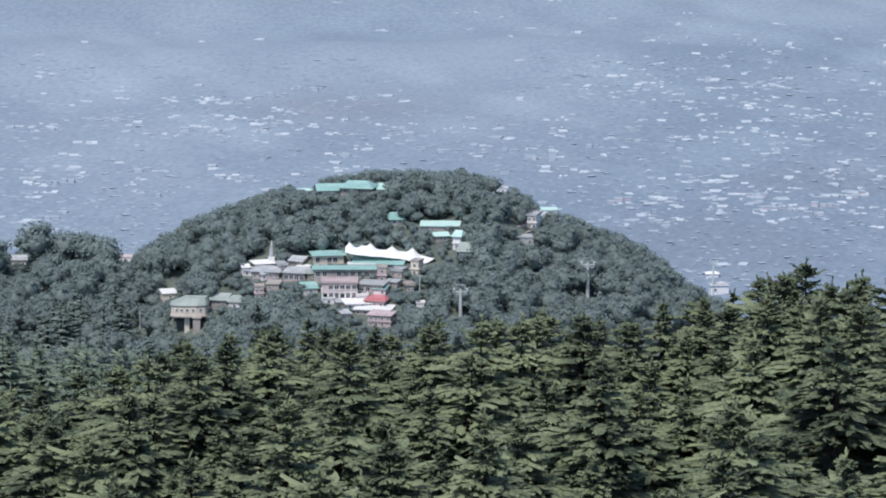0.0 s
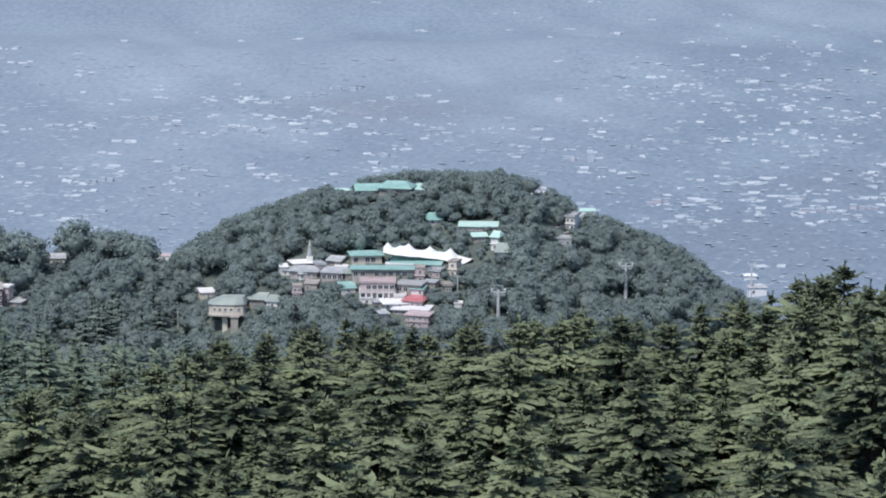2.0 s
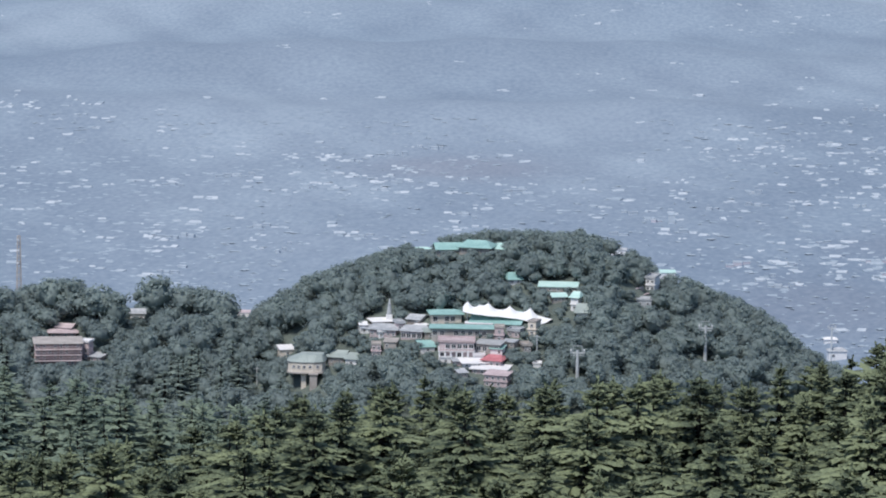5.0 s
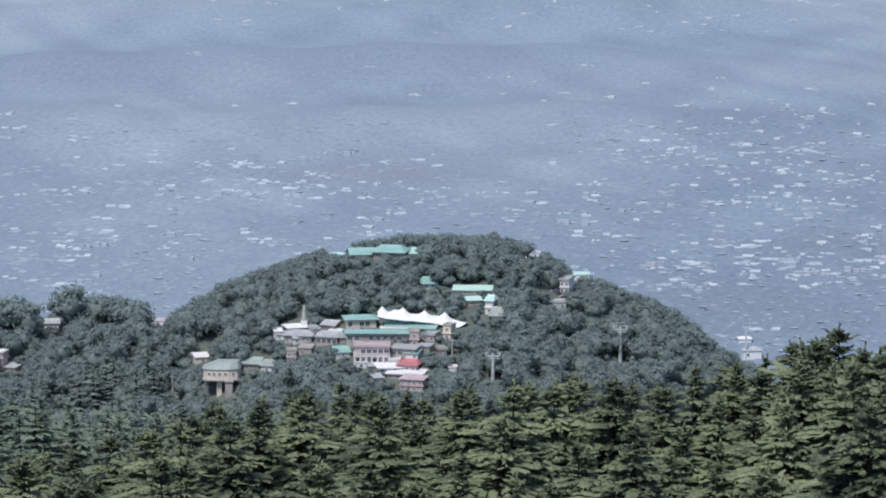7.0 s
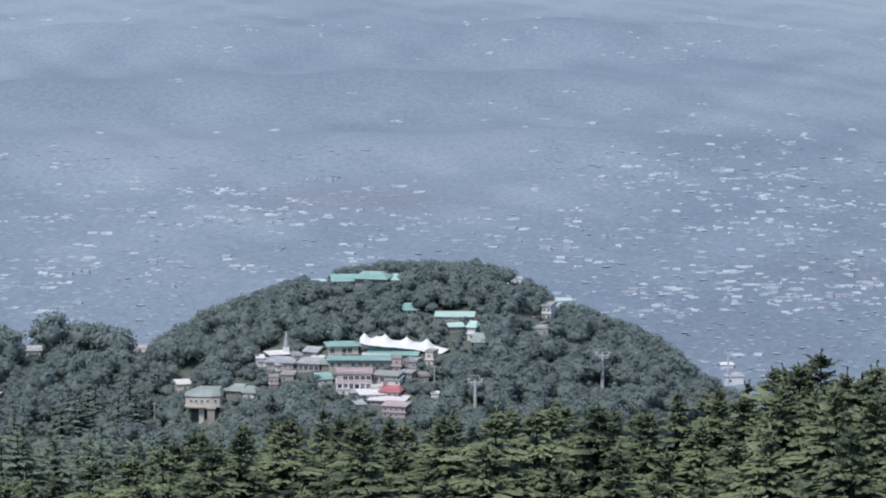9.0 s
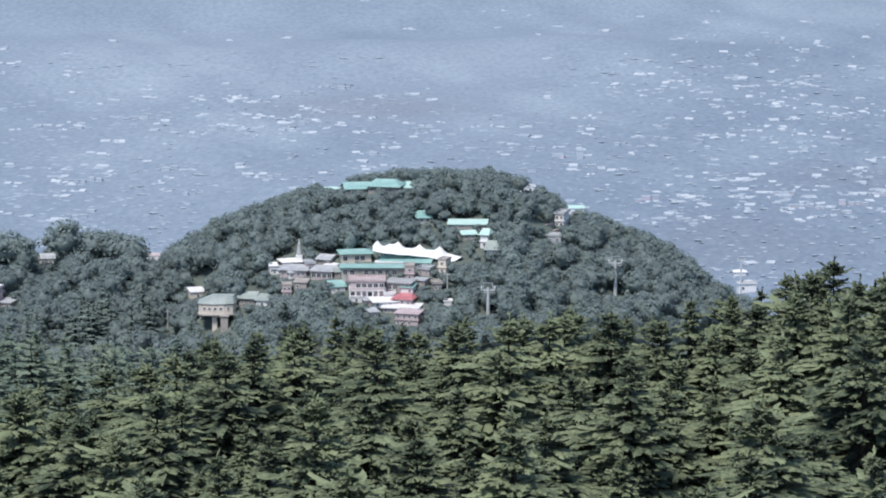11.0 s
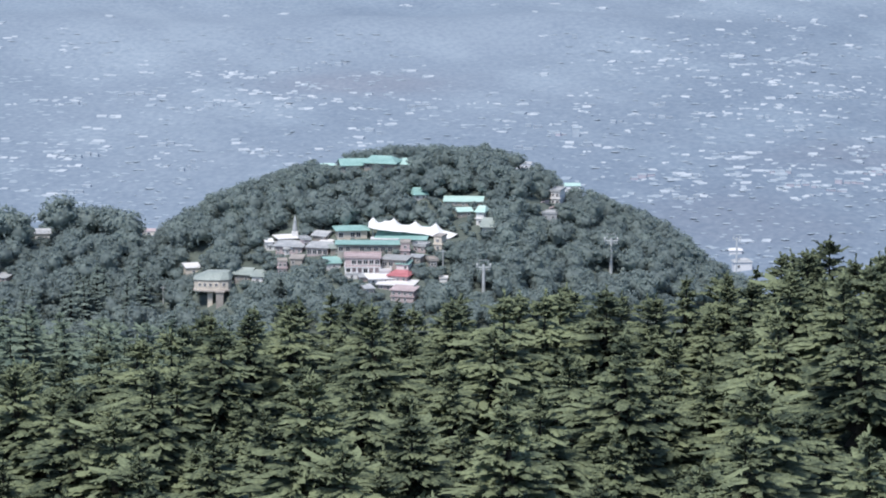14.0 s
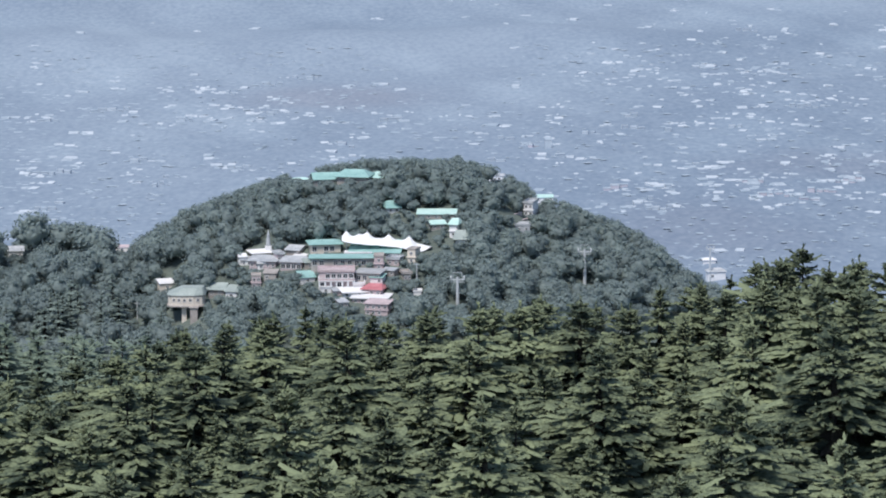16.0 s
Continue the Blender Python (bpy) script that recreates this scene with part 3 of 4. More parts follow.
# -- the lower house on its tall pier
def bay_house(a0, a1, b0, b1, foot, label):
    """A single-storey house with a many-sided front on a tall pier, under a skewed hipped roof."""
    g = ground_at((a0 + a1) / 2, foot, 860.0)
    k = g.y / S / math.cos(DIP)
    w, h, lift = (a1 - a0) * k, (b1 - b0) * k, (foot - b1) * k
    ob = thing("house", pose(g.x, g.y, g.z + lift), label, "house", "hill town")
    plan = [(-0.5, 2.2), (-0.4, 0.7), (-0.12, 0.0), (0.2, 0.1), (0.44, 1.1), (0.5, 2.6), (0.5, 8.0), (-0.5, 8.0)]

    def prism(z0, z1, grow, top=None):
        bm = bmesh.new()
        rings = []
        for z, s in ((z0, grow), (z1, grow if top is None else top)):
            rings.append([bm.verts.new((x * w * s, 4.0 + (y - 4.0) * s, z)) for x, y in plan])
        n = len(plan)
        for i in range(n):
            bm.faces.new((rings[0][i], rings[0][(i + 1) % n], rings[1][(i + 1) % n], rings[1][i]))
        bm.faces.new(rings[1])
        bm.faces.new(rings[0][::-1])
        return bm

    part("wall", prism(0, h, 1.0), CREAM, ob)
    part("floor_slab", prism(-0.35, -0.004, 1.06), BEIGE, ob, "weathered concrete floor slab")
    part("eave", prism(h + 0.004, h + 0.2, 1.05), BEIGE, ob, "shaded eave under the roof")
    roof = prism(h + 0.204, h + 2.1, 1.07, 0.6)
    for v in roof.verts:
        if v.co.z > h + 1:
            v.co.x += 0.17 * w
    part("roof", roof, GREYGREEN, ob)
    for (x0, y0), (x1, y1), n in ((plan[1], plan[2], 2), (plan[2], plan[3], 2), (plan[3], plan[4], 1)):
        for i in range(n):
            f = (i + 0.5) / n
            win = piece("window", SMALL_SASH[0], ob)
            win.matrix_local = pose((x0 + (x1 - x0) * f) * w, y0 + (y1 - y0) * f, h * 0.42, 0, 0, math.degrees(math.atan2(y1 - y0, (x1 - x0) * w)))
            piece("pane", SMALL_SASH[1], win, "dark window pane")
    CLEAR.append((a0, a1, b0 - 24, b1, g.y, 8.0))


bay_house(302, 367, 544, 561, 592, "cream many-sided house with a grey-green roof on a pier")
house(289, 314, 521, 533, 1, CREAM, "shed", PLASTER, "small pale cream roof room beside the many-sided house", 1, 4, 18, 0.35, 0.7, start=900, shown=0.9)
house(372, 402, 534, 548, 1, BEIGE, "gable", GREYGREEN, "low house with a grey-green roof among trees", 2, 6, -14, 0.6, 1.5, shown=0.5)
house(404, 425, 537, 549, 1, PLASTER, "shed", GREYGREEN, "small white annex with a sloping grey-green roof", 1, 5, -12, 0.4, 1.0)


def pier(a, b0, b1, wide, material, label):
    g = ground_at(a, b1, 860)
    k = g.y / S / math.cos(DIP)
    ob = thing("pier", pose(g.x, g.y, g.z), label, "pier", "hill town")
    part("shaft", box(bmesh.new(), -wide / 2, wide / 2, 0.3, 0.3 + wide, -1.5, (b1 - b0) * k, 0.08), material, ob)
    part("cap", box(bmesh.new(), -wide / 2 - 0.3, wide / 2 + 0.3, 0.0, 0.6 + wide, (b1 - b0) * k + 0.004, (b1 - b0) * k + 0.35, 0.04), material, ob)
    CLEAR.append((a - 12, a + 12, b0, b1 - 2, g.y, 0.8))


pier(331, 566, 592, 1.4, CREAM, "pale cream masonry pier under the hillside house")
pier(348, 566, 592, 2.0, BEIGE, "dim beige masonry pier in shade under the house")

# -- the town on the slope, from its upper edge down
house(453, 490, 470, 479, 1, BEIGE, "hip", PLASTER, "beige house with a bright white curved roof", 4, 6, 16, 0.6, 0.7, shown=0.9)
house(429, 442, 476, 489, 1, PLASTER, "gable", PLASTER, "small white house at the edge of town", 1, 4, 14, 0.3, 0.7, shown=0.9)
house(446, 494, 484, 498, 1, PINK, "shed", PALE, "dusky pink house under a pale lean-to roof", 5, 5, -13, 0.6, 0.8, shown=0.35)
house(451, 467, 509, 531, 2, PINK, "flat", BEIGE, "narrow worn pink house front among trees", 2, 4, 4, 0.15, 0.3, shown=0.55)
house(472, 494, 505, 518, 1, BEIGE, "shed", BEIGE, "dim beige house below the lean-to roof", 2, 4, -6, 0.3, 0.5)
house(511, 536, 466, 476, 1, BEIGE, "gable", PALE, "beige house with a pale gabled sheet roof", 2, 6, -24, 0.5, 1.0, shown=0.9)
house(501, 540, 486, 501, 1, PINK, "shed", PALE, "pink house with a broad pale lean-to roof", 4, 5, -16, 0.5, 0.8, shown=0.8)
house(557, 609, 454, 470, 1, CREAM, "hip", TEAL, "cream house with a shallow teal roof and five windows", 5, 7, 9, 0.8, 0.8, shown=0.95)
house(624, 712, 469, 478, 1, BEIGE, "shed", TEAL, "long hall with a broad sloping teal roof", 7, 9, -9, 0.6, 2.2, shown=0.9)
house(617, 662, 470, 481, 1, PLASTER, "flat", PLASTER, "low white gallery with a thin flat roof", 5, 3, 0, 0.4, 0.1, shown=0.9)
house(556, 668, 479, 496, 1, BEIGE, "shed", TEAL, "long low building with a narrow teal roof edge", 9, 4, 0, 0.7, 0.3, shown=0.3)
house(668, 684, 476, 502, 2, PINK, "flat", BEIGE, "dim pinkish stair block beside the long building", 1, 4, 0, 0.2, 0.3, shown=0.8)
house(537, 563, 513, 523, 1, PLASTER, "shed", TEAL, "small shed with a bright teal roof", 1, 4, 14, 0.4, 1.1, shown=0.9)
pink_block = house(570, 632, 502, 533, 2, PINK, "flat", PINK, "pink two-storey building with a white arcade and balcony", 6, 7, 2, 0.35, 0.4, balcony=True, shown=0.95)
house(634, 678, 505, 521, 1, BEIGE, "shed", CONCRETE, "dim beige block under a grey roof in mid-town", 4, 5, -15, 0.5, 0.4, shown=0.9)
house(646, 680, 533, 545, 1, PINK, "hip", RED, "pink house with a red hipped roof", 3, 6, -18, 0.6, 1.1, shown=0.9)
house(613, 670, 540, 549, 1, PLASTER, "shed", PLASTER, "white house with a bright lean-to roof", 5, 5, 14, 0.6, 0.6, shown=0.9)
house(572, 592, 530, 540, 1, PLASTER, "flat", PLASTER, "small white porch below the pink block", 1, 3, 0, 0.2, 0.2, shown=0.9)
house(627, 690, 552, 562, 1, PINK, "shed", PLASTER, "pink house with a wide white lean-to roof", 5, 5, -13, 0.6, 0.6, shown=0.9)
house(650, 692, 561, 582, 2, PINK, "shed", PINK, "lowest pink house with shaded windows", 4, 5, -16, 0.4, 0.5, shown=0.9)
house(726, 741, 464, 490, 2, CREAM, "flat", BEIGE, "narrow cream block beside the white canopy", 1, 4, -20, 0.15, 0.2, shown=0.95)
house(737, 751, 538, 545, 1, PLASTER, "flat", PLASTER, "tiny white hut between the trees", 1, 3, 0, 0.2, 0.2)

for a0, a1, b0, b1, wall, roof, mat, label, turn in (
        (432, 452, 482, 490, PLASTER, "shed", PALE, "low whitewashed hut with a pale sheet roof", -20), (462, 484, 488, 497, PLASTER, "flat", PLASTER, "white terrace room below the curved roof", 8),
        (497, 508, 472, 487, PINK, "flat", PALE, "narrow pink house wedged between two roofs", 20), (520, 541, 477, 485, CREAM, "shed", PLASTER, "cream room under a white sheet roof", -22),
        (545, 558, 486, 497, BEIGE, "shed", GREYGREEN, "dim beige lean-to against the long building", 10), (690, 712, 482, 493, PINK, "flat", PALE, "pink block with a flat pale roof below the hall", -18),
        (682, 704, 500, 510, BEIGE, "gable", PALE, "small gabled beige house among trees", -28), (632, 650, 524, 533, PLASTER, "flat", PLASTER, "white terrace room beside the pink block", 5),
        (596, 618, 536, 543, PINK, "shed", PALE, "low pink store with a pale roof", 12), (660, 682, 514, 524, PLASTER, "shed", TEAL, "white house with a narrow teal roof", -12),
        (720, 733, 508, 522, BEIGE, "flat", BEIGE, "dim narrow beige house among trees", 15), (606, 622, 556, 566, BEIGE, "shed", PALE, "low dim shed at the lower edge of town", 20)):
    house(a0, a1, b0, b1, 1, wall, roof, mat, label, 2, 4, turn, 0.35, 0.5, shown=0.7, sash=SMALL_SASH)

for i in range(7):        # the white arcade along the ground floor
    x = -4.6 + i * 1.53
    part("pillar", box(bmesh.new(), x - 0.22, x + 0.22, -1.05, -0.6, -1.5, 2.3, 0.03), TRIM, pink_block, "white arcade pillar")
part("arcade_beam", box(bmesh.new(), -4.85, 4.85, -1.08, -0.57, 2.304, 2.6, 0.03), PINK, pink_block)


def spire(a, b0, b1):
    g = ground_at(a, b1, 900)
    h = (b1 - b0) * g.y / S / math.cos(DIP)
    ob = thing("spire", pose(g.x, g.y, g.z), "slim pale grey temple spire above the houses", "spire", "hill town")
    part("plinth", box(bmesh.new(), -0.9, 0.9, -0.9, 0.9, -1.5, h * 0.3, 0.06), PLASTER, ob)
    part("tower", rod(bmesh.new(), (0, 0, h * 0.3 + 0.004), (0, 0, h * 0.78), 0.75, 0.4, 8), PALE, ob)
    part("finial", rod(bmesh.new(), (0, 0, h * 0.78 + 0.004), (0, 0, h), 0.32, 0.04, 8), STEEL, ob)
    CLEAR.append((a - 5, a + 5, b0, b1 - 6, g.y, 0.8))


spire(481, 428, 470)


def utility_pole(a, b0, b1, start=880.0):
    g = ground_at(a, b1, start)
    h = (b1 - b0) * g.y / S / math.cos(DIP)
    ob = thing("utility_pole", pose(g.x, g.y, g.z), "slim pale utility pole standing among trees", "pole", "hill town")
    part("shaft", rod(bmesh.new(), (0, 0, -1.0), (0, 0, h), 0.2, 0.13, 8), STEEL, ob)
    part("cross_bar", box(bmesh.new(), -0.7, 0.7, -0.07, 0.07, h - 0.5, h - 0.36), STEEL, ob)
    CLEAR.append((a - 4, a + 4, b0, b1 - 6, g.y, 0.8))


utility_pole(743, 487, 522)
utility_pole(248, 552, 586)

# -- the upper part of the hill
house(602, 656, 334, 345, 1, BEIGE, "hip", TEAL, "long hall with a teal hipped roof near the hilltop", 4, 7, -12, 0.9, 1.7, start=960, shown=-0.1)
house(564, 606, 339, 348, 1, BEIGE, "gable", TEAL, "lower teal-roofed wing of the hilltop hall", 4, 6, 10, 0.7, 1.6, start=960, shown=0.0)
house(658, 682, 336, 346, 1, BEIGE, "shed", MINT, "small wing with a pale mint roof near the hilltop", 2, 6, -22, 0.5, 0.9, start=960, shown=0.0)
house(524, 554, 338, 348, 1, BEIGE, "hip", MINT, "low house with a pale mint roof near the hilltop", 2, 6, 12, 0.5, 0.9, start=960, shown=0.0)
house(692, 714, 392, 400, 1, PLASTER, "hip", TEAL, "small house with a bright teal roof among trees", 2, 6, 14, 0.6, 1.6)
house(745, 812, 401, 409, 1, BEIGE, "shed", MINT, "long house with a bright pale mint roof", 5, 5, -3, 0.4, 0.7, shown=0.3)
house(769, 794, 419, 428, 1, BEIGE, "gable", MINT, "house with a pale mint gabled roof", 2, 5, 14, 0.5, 0.8, shown=0.4)
house(801, 815, 421, 444, 2, PLASTER, "hip", MINT, "narrow white house of two storeys with a mint roof", 1, 5, -16, 0.5, 1.4, shown=0.8)
house(812, 832, 446, 456, 1, PLASTER, "hip", GREYGREEN, "small pavilion with a steep grey-green roof", 1, 5, 0, 0.7, 2.2)
house(866, 898, 336, 346, 1, PLASTER, "gable", PALE, "pale house at the hill's shoulder", 2, 6, -12, 0.4, 1.0, start=960)
house(933, 949, 384, 408, 2, PLASTER, "flat", PALE, "pale two-storey house at the edge of the hill", 2, 7, -14, 0.3, 0.4, start=940)
house(958, 985, 374, 386, 1, PLASTER, "shed", MINT, "pale house with a mint roof behind trees", 2, 6, 0, 0.4, 0.8, start=960)
house(918, 944, 422, 434, 1, PALE, "flat", PALE, "pale grey block in the trees below the terrace wall", 2, 5, 0, 0.2, 0.3)

# -- the left spur
house(-146, -66, 516, 556, 4, BROWN, "shed", BEIGE, "large brownish-pink building with balconies on four storeys", 8, 8, 10, 0.7, 0.5, balcony=True, start=860, trim=PINK, shown=0.85)
house(-122, -76, 499, 508, 1, BROWN, "hip", PINK, "set-back upper storey block with a low pinkish roof", 4, 6, 8, 0.8, 0.6, start=860, shown=0.9)
house(-70, -52, 514, 544, 3, PINK, "flat", PLASTER, "pinkish stair tower on the large brown building", 2, 4, -12, 0.3, 0.3, start=860, shown=0.85)
house(-112, -84, 490, 499, 1, PLASTER, "gable", PINK, "small pale house above the large brown building", 2, 5, -14, 0.5, 0.8, start=860, shown=0.8)
house(-52, -30, 540, 548, 1, PINK, "shed", PALE, "low annex with a pale roof beside the brown block", 2, 5, -18, 0.4, 0.5, start=860)
house(21, 47, 461, 474, 1, PLASTER, "gable", PALE, "small white house in a gap of the trees", 2, 6, 8, 0.4, 1.0, start=900)
house(211, 233, 457, 466, 1, CREAM, "gable", PINK, "small cream house with a pinkish roof in the saddle", 1, 5, 0, 0.4, 1.0, start=900)
house(1250, 1272, 486, 494, 1, PLASTER, "hip", PLASTER, "small white house by the cableway tower", 1, 5, 0, 0.5, 0.9, start=700)
house(1258, 1290, 508, 524, 1, PLASTER, "hip", PALE, "white house with a pale roof behind the cedars", 2, 6, 6, 0.5, 1.4, start=700)


def terrace_wall(a0, a1, b0, b1):
    p, q = ground_at(a0, b1, 900), ground_at(a1, b1, 900)
    mid = (p + q) / 2
    w = (q - p).length
    ob = thing("terrace_wall", pose(mid.x, mid.y, min(p.z, q.z), 0, 0, math.degrees(math.atan2(q.y - p.y, q.x - p.x))), "pinkish stone terrace wall along the slope", "wall", "hill town")
    h = (b1 - b0) * mid.y / S
    part("face", box(bmesh.new(), -w / 2, w / 2, 0, 0.6, -2.0, h, 0.05), BEIGE, ob)
    part("coping", box(bmesh.new(), -w / 2 - 0.1, w / 2 + 0.1, -0.15, 0.75, h + 0.004, h + 0.2, 0.03), PINK, ob)
    CLEAR.append((a0 + 14, a1, b0, b1 - 3, mid.y, 0.8))


terrace_wall(878, 930, 399, 405)
terrace_wall(912, 945, 410, 415)


# -- the white canopy on masts
def canopy():
    g = ground_at(666, 478, 900)
    y = g.y + 5.0
    k = y / S
    left, right = sight(611, 446, y), sight(770, 462, y)
    w = right.x - left.x
    ob = thing("canopy", pose(left.x, y, 0), "white tensile membrane canopy with pointed peaks on masts", "canopy", "hill town")
    tops = [(619, 428), (641, 434), (656, 430), (694, 435), (730, 438)]
    peaks = [(sight(a, b, y).x - left.x, sight(a, b, y).z) for a, b in tops]
    nx, ny, deep = 96, 18, 7.0
    rim_a, rim_b = [611, 640, 690, 720, 744, 756, 770], [447, 452, 456, 460, 468, 466, 459]
    top_a, top_b = [611, 640, 690, 720, 744, 770], [441, 440, 444, 447, 452, 458]
    verts, faces = [], []
    for j in range(ny + 1):
        v = j / ny
        for i in range(nx + 1):
            u = i / nx
            x = u * w
            a = 611 + 159 * u
            ridge = sight(a, np.interp(a, top_a, top_b), y).z
            rim = sight(a, np.interp(a, rim_a, rim_b), y - deep * 0.55).z - 0.12 * abs(math.sin(u * math.pi * 5))
            z = rim + (ridge - rim) * (min(v / 0.55, 1.0) ** 0.8) - 1.2 * max(0.0, v - 0.55) ** 1.5
            for px, pz in peaks:
                r = math.hypot(x - px, (v - 0.55) * deep * 0.7)
                z += max(0.0, pz - ridge) * max(0.0, 1 - r / 2.3) ** 1.6
            narrow = 1 - 0.55 * max(0.0, u - 0.8) / 0.2
            verts.append((x, (v - 0.55) * deep * narrow, z))
    for j in range(ny):
        for i in range(nx):
            q = j * (nx + 1) + i
            faces.append((q, q + 1, q + nx + 2, q + nx + 1))
    me = mesh_of("membrane", verts, faces, WHITE)
    me.polygons.foreach_set("use_smooth", np.ones(len(faces), bool))
    skin = piece("membrane", me, ob)
    mod = skin.modifiers.new("thickness", "SOLIDIFY")
    mod.thickness = 0.05
    for px, pz in peaks:
        foot = height(left.x + px, y)
        part("mast", rod(bmesh.new(), (px, -0.2, foot - 0.5), (px, -0.2, pz + 0.25), 0.16, 0.09, 8), STEEL, ob)
    for px in (w * 0.82, w * 0.97):
        foot = height(left.x + px, y - 2)
        part("strut", rod(bmesh.new(), (px, -1.5, foot - 0.5), (px - 0.4, -1.0, right.z + 0.1), 0.12, 0.1, 8), BEIGE, ob)
    CLEAR.append((606, 774, 424, 470, y, 0.8))


canopy()


# -- masts and cable towers
def cable_tower(a, b0, b1, start=880.0):
    g = ground_at(a, b1, start)
    k = g.y / S / math.cos(DIP)
    h = (b1 - b0) * k
    ob = thing("cable_tower", pose(g.x, g.y, g.z), "pale grey steel cableway tower with a cross arm, above trees", "tower", "cableway")
    part("pole", rod(bmesh.new(), (0, 0, -1.5), (0, 0, h), 0.55, 0.36, 12), STEEL, ob)
    part("cross_arm", box(bmesh.new(), -1.9, 1.9, -0.18, 0.18, h - 0.9, h - 0.55, 0.05), STEEL, ob)
    for sx in (-1, 1):
        bm = box(bmesh.new(), sx * 1.75 - 0.12, sx * 1.75 + 0.12, -1.6, 1.6, h - 0.55 + 0.004, h - 0.2, 0.05)
        for i in range(4):
            rod(bm, (sx * 1.75 - 0.15, -1.2 + i * 0.8, h - 0.02), (sx * 1.75 + 0.15, -1.2 + i * 0.8, h - 0.02), 0.2, 0.2, 10)
        part("sheave_frame", bm, STEEL, ob)
        part("walkway", box(bmesh.new(), sx * 1.1 - 0.7, sx * 1.1 + 0.7, -0.7, -0.3, h - 1.3, h - 1.2), STEEL, ob)
    part("lifting_frame", rod(rod(rod(bmesh.new(), (-1.2, 0, h - 0.5), (-1.2, 0, h + 1.2), 0.07, 0.07), (1.2, 0, h - 0.5), (1.2, 0, h + 1.2), 0.07, 0.07), (-1.3, 0, h + 1.2), (1.3, 0, h + 1.2), 0.07, 0.07), STEEL, ob)
    CLEAR.append((a - 14, a + 14, b0 - 6, b1 - 3, g.y, 0.8))


cable_tower(1040, 464, 526)
cable_tower(815, 512, 566)
cable_tower(1262, 462, 526, 700)


def lattice_mast(a, b0, b1, base, start):
    g = ground_at(a, b1, start)
    h = (b1 - b0) * g.y / S / math.cos(DIP)
    ob = thing("lattice_mast", pose(g.x, g.y, g.z, 0, 0, 20), "tall reddish-grey lattice radio mast above trees", "mast")
    legs = [(sx, sy) for sx in (-1, 1) for sy in (-1, 1)]

    def at(s, q):
        r = base * (1 - 0.45 * s)
        return Vector((legs[q][0] * r, legs[q][1] * r, h * s))

    for q in range(4):
        part("leg", rod(bmesh.new(), at(-0.05, q), at(1, q), 0.24, 0.19, 5), BEIGE, ob)
    n = 11
    bm = bmesh.new()
    for i in range(n):
        for q, w in ((0, 1), (1, 3), (3, 2), (2, 0)):
            rod(bm, at(i / n, q), at((i + 1) / n, w), 0.14, 0.14, 4)
            rod(bm, at((i + 1) / n, q), at((i + 1) / n, w), 0.14, 0.14, 4)
    part("bracing", bm, BEIGE, ob)
    for s in (0.62, 0.8, 0.95):
        part("dish", rod(bmesh.new(), at(s, 0) + Vector((0, -0.5, 0)), at(s, 0) + Vector((0, -0.1, 0)), 0.5, 0.4, 12), PLASTER, ob)
    part("spike", rod(bmesh.new(), (0, 0, h), (0, 0, h + 2.2), 0.05, 0.03, 5), STEEL, ob)
    CLEAR.append((a - 10, a + 10, b0, b1 - 50, g.y, 0.8))


lattice_mast(-178, 326, 452, 1.25, 880)

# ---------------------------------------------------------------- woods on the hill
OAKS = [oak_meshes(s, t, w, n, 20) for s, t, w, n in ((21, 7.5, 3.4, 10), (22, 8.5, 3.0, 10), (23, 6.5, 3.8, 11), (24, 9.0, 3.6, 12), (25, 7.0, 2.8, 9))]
OAK_SIZE = [(7.5, 3.4), (8.5, 3.0), (6.5, 3.8), (9.0, 3.6), (7.0, 2.8)]
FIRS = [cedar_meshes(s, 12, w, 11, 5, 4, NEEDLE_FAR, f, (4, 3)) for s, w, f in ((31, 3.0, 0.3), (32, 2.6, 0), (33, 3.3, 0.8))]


def covers(x, y, z, tall, reach):
    a, b = on_sheet((x, y, z + tall))
    foot = on_sheet((x, y, z))[1]
    ra = reach * S / y * 0.75
    for a0, a1, b0, b1, d, thick in CLEAR:
        if y < d + 0.5 and a + ra > a0 and a - ra < a1 and b < b1 and foot > b0:
            return True
        if d - 0.8 < y < d + thick + 0.8 and a0 - 4 < a < a1 + 4:
            return True
    return False


# single trees that stand out on the skyline: across, top on the sheet, depth, kind
wild = []
for a, b, d, kind in ((62, 394, 1018, 3), (816, 297, 1040, 1), (910, 333, 1035, 3), (648, 301, 1040, 0), (1005, 379, 1030, 3), (110, 411, 1022, 2), (150, 413, 1020, 0), (178, 420, 1018, 2),
                      (-120, 402, 1015, 3), (-80, 402, 1015, 1), (-40, 414, 1012, 2), (-10, 427, 1010, 1), (980, 373, 1036, 2), (1130, 432, 1036, 0), (870, 314, 1040, 2), (335, 388, 1036, 1), (-205, 418, 1012, 0)):
    p = sight(a, b, d)
    g = height(p.x, p.y)
    s = max(0.7, min(1.9, (p.z - g) / OAK_SIZE[kind][0]))
    plant("oak_tree", OAKS[kind], stand(p.x, p.y, p.z - s * OAK_SIZE[kind][0] * 0.97, a % 360, s), "tall rounded broad-leaved tree on the hill's skyline", "hill wood")
    wild.append((p.x, p.y))
bulk_v, bulk_f, bulk_n, single, grown = [], [], 0, 0, []
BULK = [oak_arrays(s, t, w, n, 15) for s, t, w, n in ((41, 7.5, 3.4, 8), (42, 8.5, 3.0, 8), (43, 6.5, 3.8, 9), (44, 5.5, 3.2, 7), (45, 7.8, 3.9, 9))]
